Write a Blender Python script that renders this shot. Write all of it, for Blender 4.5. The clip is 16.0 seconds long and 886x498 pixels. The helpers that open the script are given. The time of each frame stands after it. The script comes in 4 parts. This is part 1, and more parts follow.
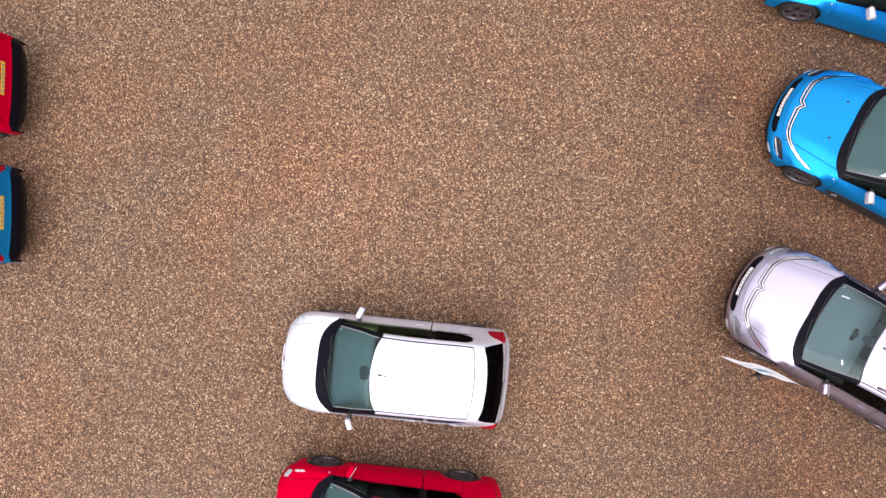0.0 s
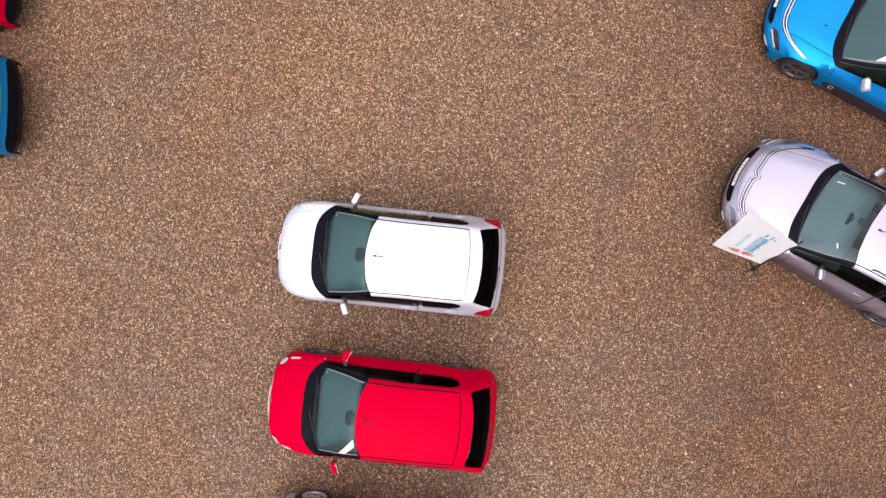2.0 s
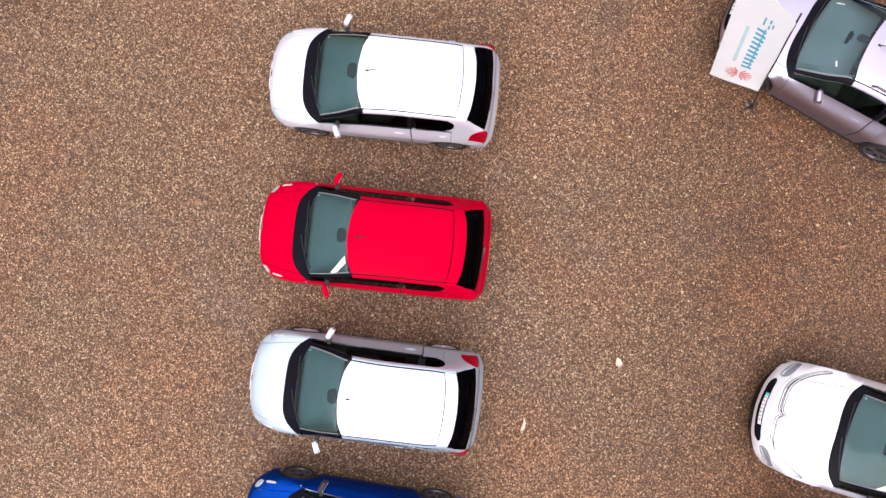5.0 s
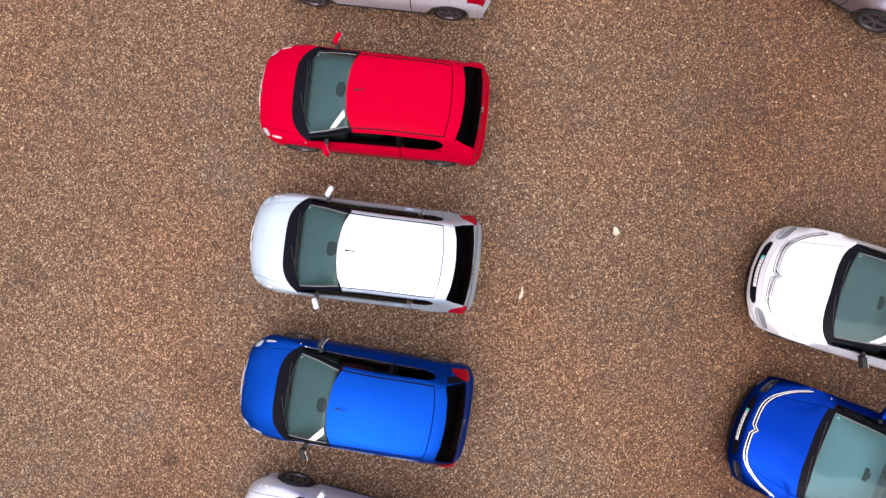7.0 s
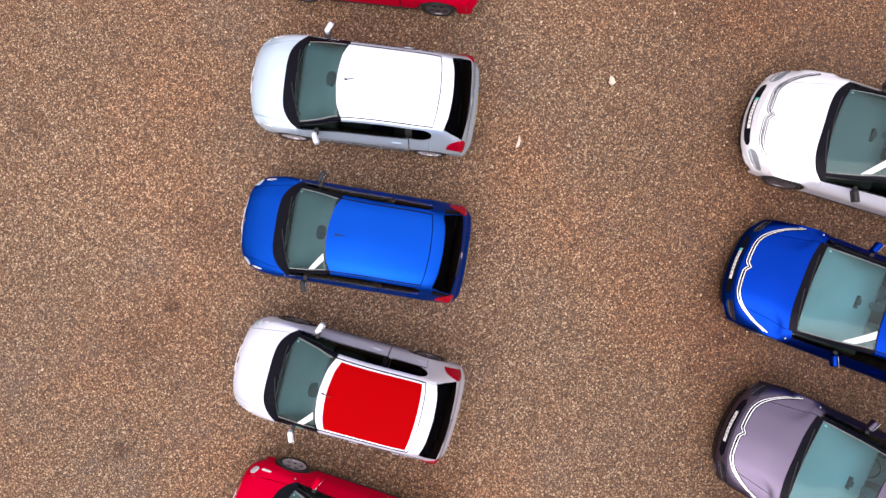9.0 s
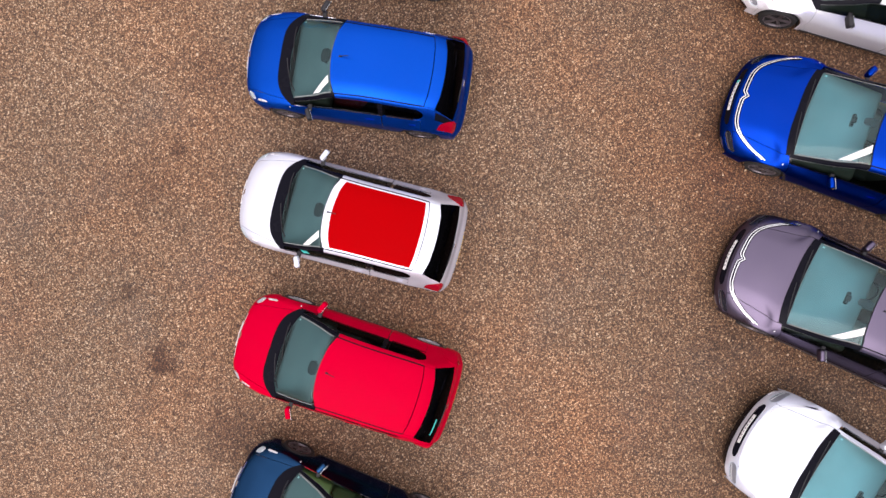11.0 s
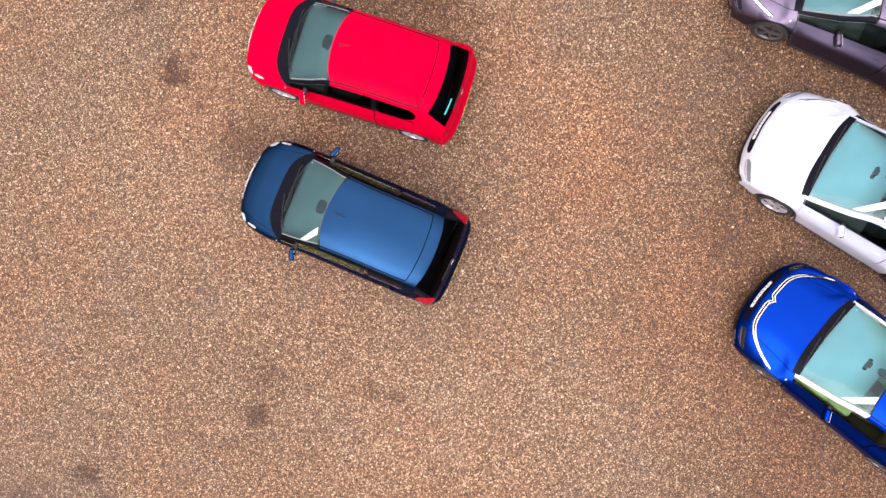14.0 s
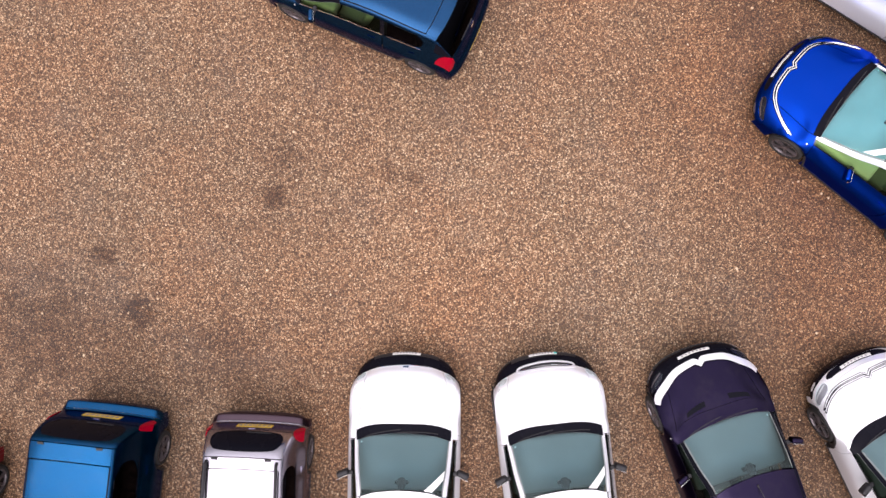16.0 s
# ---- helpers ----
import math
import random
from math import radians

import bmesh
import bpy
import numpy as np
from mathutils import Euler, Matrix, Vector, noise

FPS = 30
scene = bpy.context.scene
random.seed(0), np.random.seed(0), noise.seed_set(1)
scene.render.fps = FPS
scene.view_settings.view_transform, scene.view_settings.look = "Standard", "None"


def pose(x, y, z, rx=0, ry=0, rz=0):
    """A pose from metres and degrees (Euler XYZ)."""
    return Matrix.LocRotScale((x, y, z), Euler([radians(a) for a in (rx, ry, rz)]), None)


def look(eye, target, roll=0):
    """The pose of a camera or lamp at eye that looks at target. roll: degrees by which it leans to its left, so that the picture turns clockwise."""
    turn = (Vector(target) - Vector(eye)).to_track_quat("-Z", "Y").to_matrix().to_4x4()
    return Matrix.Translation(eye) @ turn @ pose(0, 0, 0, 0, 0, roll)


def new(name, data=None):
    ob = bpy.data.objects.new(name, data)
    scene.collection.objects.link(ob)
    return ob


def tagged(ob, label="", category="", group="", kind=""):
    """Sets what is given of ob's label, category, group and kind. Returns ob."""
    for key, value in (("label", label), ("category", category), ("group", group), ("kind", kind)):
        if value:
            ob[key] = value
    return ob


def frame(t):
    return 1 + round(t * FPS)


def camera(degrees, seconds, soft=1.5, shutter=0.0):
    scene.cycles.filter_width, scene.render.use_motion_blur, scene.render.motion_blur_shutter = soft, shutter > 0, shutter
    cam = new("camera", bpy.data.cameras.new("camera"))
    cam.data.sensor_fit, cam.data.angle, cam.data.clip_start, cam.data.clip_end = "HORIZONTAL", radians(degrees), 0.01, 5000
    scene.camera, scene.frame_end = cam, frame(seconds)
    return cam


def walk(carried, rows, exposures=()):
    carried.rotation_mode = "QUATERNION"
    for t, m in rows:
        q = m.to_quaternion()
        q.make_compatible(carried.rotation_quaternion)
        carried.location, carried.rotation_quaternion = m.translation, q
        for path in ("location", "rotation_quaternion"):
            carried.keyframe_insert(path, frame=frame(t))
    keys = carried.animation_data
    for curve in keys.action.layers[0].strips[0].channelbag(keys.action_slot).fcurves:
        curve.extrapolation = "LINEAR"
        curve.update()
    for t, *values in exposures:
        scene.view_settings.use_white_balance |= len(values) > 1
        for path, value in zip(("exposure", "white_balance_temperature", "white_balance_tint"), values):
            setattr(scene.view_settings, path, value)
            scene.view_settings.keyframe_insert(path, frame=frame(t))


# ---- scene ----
cam = camera(68.3, 16.0, 1.5)
# seconds; place of the eye; turns about x, y and z (0, 0, 0 looks straight down)
PATH = [
    (0.0, -0.789, -0.332, 12.108, 2.017, 0.042, 0.134),
    (0.5, -0.775, -0.802, 12.077, 2.228, 0.076, 0.161),
    (1.0, -0.766, -1.252, 12.054, 2.013, 0.049, 0.181),
    (1.5, -0.748, -1.708, 12.052, 1.917, 0.014, 0.207),
    (2.0, -0.700, -2.193, 12.055, 1.655, 0.094, 0.216),
    (2.5, -0.684, -2.665, 12.037, 1.469, 0.073, 0.238),
    (3.0, -0.659, -3.196, 12.002, 1.470, 0.076, 0.251),
    (3.5, -0.650, -3.647, 11.936, 1.462, 0.028, 0.264),
    (6.0, -0.557, -6.145, 11.819, 1.167, 0.060, 0.317),
    (6.5, -0.562, -6.700, 11.852, 1.000, 0.014, 0.343),
    (7.0, -0.553, -7.342, 11.877, 0.831, 0.033, 0.326),
    (7.5, -0.543, -7.989, 11.901, 0.820, 0.013, 0.356),
    (8.0, -0.545, -8.662, 11.910, 0.606, -0.049, 0.319),
    (8.5, -0.517, -9.346, 11.941, 0.670, 0.034, 0.315),
    (9.0, -0.515, -10.054, 11.994, 0.552, -0.029, 0.372),
    (11.5, -0.566, -13.879, 12.141, 1.005, 0.023, -0.108),
    (12.0, -0.584, -14.691, 12.110, 0.929, 0.103, -0.049),
    (12.5, -0.637, -15.514, 12.075, 0.879, 0.057, -0.022),
    (13.0, -0.701, -16.454, 12.050, 0.829, -0.006, -0.012),
    (13.5, -0.756, -17.398, 12.019, 0.991, -0.033, -0.018),
    (14.0, -0.798, -18.358, 12.019, 0.719, 0.028, -0.027),
    (14.5, -0.869, -19.314, 12.011, 0.716, -0.004, -0.054),
    (15.0, -0.938, -20.336, 11.981, 0.579, 0.058, -0.030),
    (15.5, -1.034, -21.307, 11.955, 0.626, -0.018, -0.028),
    (16.0, -1.135, -22.318, 11.928, 0.487, -0.002, -0.012),
]
# seconds, stops, white balance in kelvin and tint
EXPOSURES = [(t, stops, 6500, 21) for t, stops in ((0, 1.15), (2, 1.04), (3.5, 1.00), (6, 1.16), (7, 0.96), (8, 0.90), (9, 1.06), (11.5, 1.00), (12.5, 1.16), (13.5, 1.40), (14.5, 1.54), (16, 1.27))]
walk(cam, [(t, pose(x, y, z, rx, ry, rz)) for t, x, y, z, rx, ry, rz in PATH], EXPOSURES)

# ---- world, sun, exposure ----
SUN_ELEV, SUN_TURN = 52.0, 205.0
world = bpy.data.worlds.new("overcast_sky")
scene.world = world
world.use_nodes = True
_n, _l = world.node_tree.nodes, world.node_tree.links
_n.clear()
_out = _n.new("ShaderNodeOutputWorld")
_bg = _n.new("ShaderNodeBackground")
_bg.inputs["Strength"].default_value = 0.13
_sky = _n.new("ShaderNodeTexSky")
_sky.sky_type = "NISHITA"
_sky.sun_disc = False
_sky.sun_elevation = radians(SUN_ELEV)
_sky.sun_rotation = radians(SUN_TURN)
_sky.air_density, _sky.dust_density, _sky.ozone_density = 1.0, 4.0, 1.0
_hsv = _n.new("ShaderNodeHueSaturation")
_hsv.inputs["Saturation"].default_value = 0.30
_tc = _n.new("ShaderNodeTexCoord")
_cl = _n.new("ShaderNodeTexNoise")
_cl.inputs["Scale"].default_value = 2.6
_cl.inputs["Detail"].default_value = 6.0
_cl.inputs["Roughness"].default_value = 0.6
_cr = _n.new("ShaderNodeMapRange")
_cr.inputs["From Min"].default_value, _cr.inputs["From Max"].default_value = 0.3, 0.7
_cr.inputs["To Min"].default_value, _cr.inputs["To Max"].default_value = 4.2, 7.4
_mix = _n.new("ShaderNodeMix")
_mix.data_type = "RGBA"
_mix.inputs["Factor"].default_value = 0.80
_sep = _n.new("ShaderNodeSeparateXYZ")
_up = _n.new("ShaderNodeMapRange")
_up.inputs["From Min"].default_value, _up.inputs["From Max"].default_value = 0.08, 0.92
_up.inputs["To Min"].default_value, _up.inputs["To Max"].default_value = 0.28, 1.22
_dim = _n.new("ShaderNodeVectorMath")
_dim.operation = "SCALE"
_l.new(_tc.outputs["Generated"], _sep.inputs["Vector"])
_l.new(_sep.outputs["Z"], _up.inputs["Value"])
_l.new(_tc.outputs["Generated"], _cl.inputs["Vector"])
_l.new(_cl.outputs["Fac"], _cr.inputs["Value"])
_l.new(_sky.outputs["Color"], _hsv.inputs["Color"])
_l.new(_hsv.outputs["Color"], _mix.inputs["A"])
_l.new(_cr.outputs["Result"], _mix.inputs["B"])
_l.new(_mix.outputs["Result"], _dim.inputs[0])
_l.new(_up.outputs["Result"], _dim.inputs["Scale"])
_l.new(_dim.outputs["Vector"], _bg.inputs["Color"])
_l.new(_bg.outputs["Background"], _out.inputs["Surface"])

sun = new("sun", bpy.data.lights.new("sun", "SUN"))
sun.data.energy = 0.7
sun.data.angle = radians(60)
sun.data.color = (1.0, 0.96, 0.9)
sun.matrix_world = look((0, 0, 40), Vector((0, 0, 40)) - Vector((math.sin(radians(SUN_TURN)) * math.cos(radians(SUN_ELEV)), math.cos(radians(SUN_TURN)) * math.cos(radians(SUN_ELEV)), math.sin(radians(SUN_ELEV)))))


# ---- materials ----
def material(name):
    m = bpy.data.materials.new(name)
    m.use_nodes = True
    nodes, links = m.node_tree.nodes, m.node_tree.links
    return m, nodes, links, nodes["Principled BSDF"]


def simple(name, colour, rough=0.5, metal=0.0, coat=0.0, bump=0.0, scale=60.0, spread=0.12, spec=0.5):
    """A surface with grain and faint dirt at two scales."""
    m, nodes, links, p = material(name)
    tc = nodes.new("ShaderNodeTexCoord")
    fine = nodes.new("ShaderNodeTexNoise")
    fine.inputs["Scale"].default_value = scale
    fine.inputs["Detail"].default_value = 3
    broad = nodes.new("ShaderNodeTexNoise")
    broad.inputs["Scale"].default_value = 2.3
    broad.inputs["Detail"].default_value = 5
    links.new(tc.outputs["Object"], fine.inputs["Vector"])
    links.new(tc.outputs["Object"], broad.inputs["Vector"])
    both = nodes.new("ShaderNodeMath")
    both.operation = "ADD"
    links.new(fine.outputs["Fac"], both.inputs[0])
    links.new(broad.outputs["Fac"], both.inputs[1])
    ramp = nodes.new("ShaderNodeMapRange")
    ramp.inputs["From Min"].default_value, ramp.inputs["From Max"].default_value = 0.6, 1.4
    ramp.inputs["To Min"].default_value, ramp.inputs["To Max"].default_value = 1 - spread, 1 + spread
    links.new(both.outputs[0], ramp.inputs["Value"])
    mul = nodes.new("ShaderNodeVectorMath")
    mul.operation = "SCALE"
    mul.inputs[0].default_value = colour
    links.new(ramp.outputs["Result"], mul.inputs["Scale"])
    links.new(mul.outputs["Vector"], p.inputs["Base Color"])
    rr = nodes.new("ShaderNodeMapRange")
    rr.inputs["From Min"].default_value, rr.inputs["From Max"].default_value = 0.3, 0.7
    rr.inputs["To Min"].default_value, rr.inputs["To Max"].default_value = max(0.02, rough - 0.06), min(1, rough + 0.08)
    links.new(broad.outputs["Fac"], rr.inputs["Value"])
    links.new(rr.outputs["Result"], p.inputs["Roughness"])
    p.inputs["Metallic"].default_value = metal
    p.inputs["Specular IOR Level"].default_value = spec
    if coat:
        p.inputs["Coat Weight"].default_value = coat
        p.inputs["Coat Roughness"].default_value = 0.04
    if bump:
        b = nodes.new("ShaderNodeBump")
        b.inputs["Strength"].default_value = bump
        b.inputs["Distance"].default_value = 0.004
        links.new(fine.outputs["Fac"], b.inputs["Height"])
        links.new(b.outputs["Normal"], p.inputs["Normal"])
    return m


def paint(name, colour, metal=0.0, rough=0.35, coat=0.3, spec=0.12, dirt=0.03, rim=(0.40, 0.36, 0.58)):
    """Car paint: flaky base under a clear coat with dust and dried rain spots."""
    m, nodes, links, p = material(name)
    tc = nodes.new("ShaderNodeTexCoord")
    flake = nodes.new("ShaderNodeTexVoronoi")
    flake.inputs["Scale"].default_value = 400
    dust = nodes.new("ShaderNodeTexNoise")
    dust.inputs["Scale"].default_value = 3.0
    dust.inputs["Detail"].default_value = 7
    dust.inputs["Roughness"].default_value = 0.65
    spots = nodes.new("ShaderNodeTexNoise")
    spots.inputs["Scale"].default_value = 70
    for t in (flake, dust, spots):
        links.new(tc.outputs["Object"], t.inputs["Vector"])
    shade = nodes.new("ShaderNodeMapRange")
    shade.inputs["To Min"].default_value, shade.inputs["To Max"].default_value = 0.9, 1.1
    links.new(flake.outputs["Distance"], shade.inputs["Value"])
    mul = nodes.new("ShaderNodeVectorMath")
    mul.operation = "SCALE"
    mul.inputs[0].default_value = colour
    links.new(shade.outputs["Result"], mul.inputs["Scale"])
    amount = nodes.new("ShaderNodeMapRange")
    amount.inputs["From Min"].default_value, amount.inputs["From Max"].default_value = 0.45, 0.8
    amount.inputs["To Min"].default_value, amount.inputs["To Max"].default_value = 0.0, dirt
    links.new(dust.outputs["Fac"], amount.inputs["Value"])
    mix = nodes.new("ShaderNodeMix")
    mix.data_type = "RGBA"
    mix.inputs["B"].default_value = (0.33, 0.28, 0.22, 1)
    links.new(amount.outputs["Result"], mix.inputs["Factor"])
    links.new(mul.outputs["Vector"], mix.inputs["A"])
    links.new(mix.outputs["Result"], p.inputs["Base Color"])
    p.inputs["Metallic"].default_value = metal
    p.inputs["Roughness"].default_value = rough
    p.inputs["Coat Weight"].default_value = coat
    p.inputs["Coat IOR"].default_value = 1.3
    p.inputs["Specular IOR Level"].default_value = spec
    p.inputs["Specular Tint"].default_value = (*rim, 1)
    cr = nodes.new("ShaderNodeMapRange")
    cr.inputs["From Min"].default_value, cr.inputs["From Max"].default_value = 0.35, 0.75
    cr.inputs["To Min"].default_value, cr.inputs["To Max"].default_value = 0.03, 0.14
    links.new(spots.outputs["Fac"], cr.inputs["Value"])
    links.new(cr.outputs["Result"], p.inputs["Coat Roughness"])
    return m


def glazing(name, tint, ior=1.75, shine=(0.80, 1.0, 0.97)):
    """Thin tinted glass: straight view through, mirror gloss by Fresnel."""
    m, nodes, links, p = material(name)
    nodes.remove(p)
    out = nodes["Material Output"]
    clear = nodes.new("ShaderNodeBsdfTransparent")
    clear.inputs["Color"].default_value = (*tint, 1)
    gloss = nodes.new("ShaderNodeBsdfGlossy")
    gloss.inputs["Roughness"].default_value = 0.03
    gloss.inputs["Color"].default_value = (*shine, 1)
    fres = nodes.new("ShaderNodeFresnel")
    fres.inputs["IOR"].default_value = ior
    mix = nodes.new("ShaderNodeMixShader")
    links.new(fres.outputs["Fac"], mix.inputs["Fac"])
    links.new(clear.outputs[0], mix.inputs[1])
    links.new(gloss.outputs[0], mix.inputs[2])
    links.new(mix.outputs[0], out.inputs["Surface"])
    return m


# x, y, radius, depth of stains; broad ones also carry shade by parked cars
STAINS_AND_SHADE = [(-5.49, -11.01, 0.20, 0.75), (-5.75, -14.95, 0.34, 1.0), (-6.41, -13.69, 0.26, 0.6), (-7.31, -22.34, 0.24, 1.0), (-6.66, -23.32, 0.36, 0.9), (-4.22, -21.3, 0.30, 0.8), (-2.11, -20.88, 0.20, 0.6),
          (-1.64, -20.94, 0.22, 0.65), (-5.2, -24.15, 0.9, 0.55), (-6.05, -11.7, 0.6, 0.35), (0.34, -11.79, 0.35, 0.4), (4.75, -10.83, 0.8, 0.4), (5.0, -4.6, 0.9, 0.3), (4.3, 3.1, 0.6, 0.4), (4.2, -5.6, 0.5, 0.3), (-8.1, -7.7, 0.4, 0.4),
          (-7.6, -23.9, 1.5, 0.45), (-8.9, -23.6, 1.4, 0.6), (-4.35, -16.3, 0.7, 0.65), (-4.1, -20.6, 0.5, 0.35), (-4.9, -9.6, 0.6, 0.35), (4.4, -17.9, 0.7, 0.4), (4.6, -14.8, 0.6, 0.35), (4.5, -12.0, 0.7, 0.35)]


# x, y, radius, strength of paler patches of ground
PALE_PATCHES = [(-1.0, -21.4, 3.4, 0.55), (2.4, -21.6, 2.8, 0.40), (-6.6, -9.2, 2.8, 0.45), (-2.4, 1.0, 3.0, 0.45), (-6.0, -17.0, 2.6, 0.30), (1.6, -15.0, 2.4, 0.25), (-3.5, -18.2, 2.0, 0.25)]


def gravel_material():
    """Resin-bound brown gravel: stones at two sizes, damp and worn areas."""
    m, nodes, links, p = material("brown_gravel")
    tc = nodes.new("ShaderNodeTexCoord")

    def noise_tex(scale, detail=4, rough=0.55):
        t = nodes.new("ShaderNodeTexNoise")
        t.inputs["Scale"].default_value, t.inputs["Detail"].default_value, t.inputs["Roughness"].default_value = scale, detail, rough
        links.new(tc.outputs["Object"], t.inputs["Vector"])
        return t

    def cells(scale):
        t = nodes.new("ShaderNodeTexVoronoi")
        t.inputs["Scale"].default_value = scale
        links.new(tc.outputs["Object"], t.inputs["Vector"])
        sep = nodes.new("ShaderNodeSeparateColor")
        links.new(t.outputs["Color"], sep.inputs["Color"])
        return t, sep

    def ramp(stops, source):
        r = nodes.new("ShaderNodeValToRGB")
        e = r.color_ramp.elements
        while len(e) < len(stops):
            e.new(0.5)
        for k, (at, c) in zip(e, stops):
            k.position, k.color = at, (*c, 1)
        links.new(source, r.inputs["Fac"])
        return r

    def blend(kind, fac, a, b):
        x = nodes.new("ShaderNodeMix")
        x.data_type, x.blend_type = "RGBA", kind
        for value, slot in ((fac, "Factor"), (a, "A"), (b, "B")):
            if isinstance(value, (float, int)):
                x.inputs[slot].default_value = value
            elif isinstance(value, tuple):
                x.inputs[slot].default_value = (*value, 1)
            else:
                links.new(value, x.inputs[slot])
        return x.outputs["Result"]

    v1, s1 = cells(40)
    v2, s2 = cells(74)
    stones = ramp([(0.0, (0.045, 0.021, 0.010)), (0.3, (0.120, 0.057, 0.026)), (0.6, (0.235, 0.120, 0.058)), (0.82, (0.415, 0.248, 0.134)), (1.0, (0.65, 0.47, 0.305))], s1.outputs["Red"])
    fine = ramp([(0.0, (0.042, 0.020, 0.010)), (0.5, (0.175, 0.088, 0.042)), (0.84, (0.415, 0.248, 0.134)), (1.0, (0.66, 0.475, 0.31))], s2.outputs["Green"])
    pick = nodes.new("ShaderNodeMath")
    pick.operation = "GREATER_THAN"
    pick.inputs[1].default_value = 0.45
    links.new(s1.outputs["Blue"], pick.inputs[0])
    colour = blend("MIX", pick.outputs[0], stones.outputs["Color"], fine.outputs["Color"])
    gaps = nodes.new("ShaderNodeMapRange")
    gaps.inputs["From Min"].default_value, gaps.inputs["From Max"].default_value = 0.35, 0.75
    gaps.inputs["To Min"].default_value, gaps.inputs["To Max"].default_value = 0.0, 0.75
    links.new(v1.outputs["Distance"], gaps.inputs["Value"])
    colour = blend("MIX", gaps.outputs["Result"], colour, (0.040, 0.019, 0.009))
    # broad tone: greyer worn areas, orange areas, damp patches
    worn = ramp([(0.40, (0, 0, 0)), (0.68, (1, 1, 1))], noise_tex(0.16, 5, 0.6).outputs["Fac"])
    warm = ramp([(0.45, (0, 0, 0)), (0.70, (1, 1, 1))], noise_tex(0.23, 4, 0.6).outputs["Fac"])
    damp = ramp([(0.52, (0, 0, 0)), (0.74, (1, 1, 1))], noise_tex(0.55, 6, 0.65).outputs["Fac"])
    spots = ramp([(0.66, (0, 0, 0)), (0.76, (1, 1, 1))], noise_tex(2.2, 5, 0.6).outputs["Fac"])
    colour = blend("MULTIPLY", worn.outputs["Color"], colour, (0.91, 1.0, 1.08))
    colour = blend("MULTIPLY", warm.outputs["Color"], colour, (1.16, 0.97, 0.82))
    half = nodes.new("ShaderNodeMath")
    half.operation = "MULTIPLY"
    half.inputs[1].default_value = 0.55
    links.new(damp.outputs["Color"], half.inputs[0])
    colour = blend("MULTIPLY", half.outputs[0], colour, (0.62, 0.58, 0.55))
    dots = nodes.new("ShaderNodeMath")
    dots.operation = "MULTIPLY"
    dots.inputs[1].default_value = 0.45
    links.new(spots.outputs["Color"], dots.inputs[0])
    colour = blend("MULTIPLY", dots.outputs[0], colour, (0.5, 0.47, 0.46))
    # redder brown ground along the side row, deepened to carry shade between its cars
    place = nodes.new("ShaderNodeSeparateXYZ")
    links.new(tc.outputs["Object"], place.inputs["Vector"])
    sway = nodes.new("ShaderNodeMath")
    sway.operation = "MULTIPLY_ADD"
    sway.inputs[1].default_value = 3.0
    links.new(noise_tex(0.30, 5, 0.65).outputs["Fac"], sway.inputs[0])
    links.new(place.outputs["X"], sway.inputs[2])
    side_brown = nodes.new("ShaderNodeMapRange")
    side_brown.inputs["From Min"].default_value, side_brown.inputs["From Max"].default_value = 3.2, 6.6
    side_brown.inputs["To Min"].default_value, side_brown.inputs["To Max"].default_value = 0.0, 0.85
    links.new(sway.outputs[0], side_brown.inputs["Value"])
    colour = blend("MULTIPLY", side_brown.outputs["Result"], colour, (0.72, 0.62, 0.52))
    # paler patches of ground, with ragged edges
    drift = noise_tex(0.8, 5, 0.65)
    for x, y, r, amount in PALE_PATCHES:
        away = nodes.new("ShaderNodeVectorMath")
        away.operation = "DISTANCE"
        away.inputs[1].default_value = (x, y, 0)
        links.new(tc.outputs["Object"], away.inputs[0])
        rag = nodes.new("ShaderNodeMath")
        rag.operation = "MULTIPLY_ADD"
        rag.inputs[1].default_value = r
        links.new(drift.outputs["Fac"], rag.inputs[0])
        links.new(away.outputs["Value"], rag.inputs[2])
        edge = nodes.new("ShaderNodeMapRange")
        edge.interpolation_type = "SMOOTHSTEP"
        edge.inputs["From Min"].default_value, edge.inputs["From Max"].default_value = r * 0.5, r * 1.6
        edge.inputs["To Min"].default_value, edge.inputs["To Max"].default_value = amount, 0.0
        links.new(rag.outputs[0], edge.inputs["Value"])
        colour = blend("MULTIPLY", edge.outputs["Result"], colour, (1.42, 1.40, 1.38))
    # single oil and damp stains, and painted shade by parked cars, with ragged edges
    ragged = noise_tex(3.5, 4, 0.6)
    for x, y, r, depth in STAINS_AND_SHADE:
        away = nodes.new("ShaderNodeVectorMath")
        away.operation = "DISTANCE"
        away.inputs[1].default_value = (x, y, 0)
        links.new(tc.outputs["Object"], away.inputs[0])
        rag = nodes.new("ShaderNodeMath")
        rag.operation = "MULTIPLY_ADD"
        rag.inputs[1].default_value = r * 2.4
        links.new(ragged.outputs["Fac"], rag.inputs[0])
        links.new(away.outputs["Value"], rag.inputs[2])
        edge = nodes.new("ShaderNodeMapRange")
        edge.interpolation_type = "SMOOTHSTEP"
        edge.inputs["From Min"].default_value, edge.inputs["From Max"].default_value = r * 1.45, r * 2.45
        edge.inputs["To Min"].default_value, edge.inputs["To Max"].default_value = depth, 0.0
        links.new(rag.outputs[0], edge.inputs["Value"])
        colour = blend("MULTIPLY", edge.outputs["Result"], colour, (0.38, 0.27, 0.19))
    links.new(colour, p.inputs["Base Color"])
    gloss = nodes.new("ShaderNodeMapRange")
    gloss.inputs["To Min"].default_value, gloss.inputs["To Max"].default_value = 0.72, 0.42
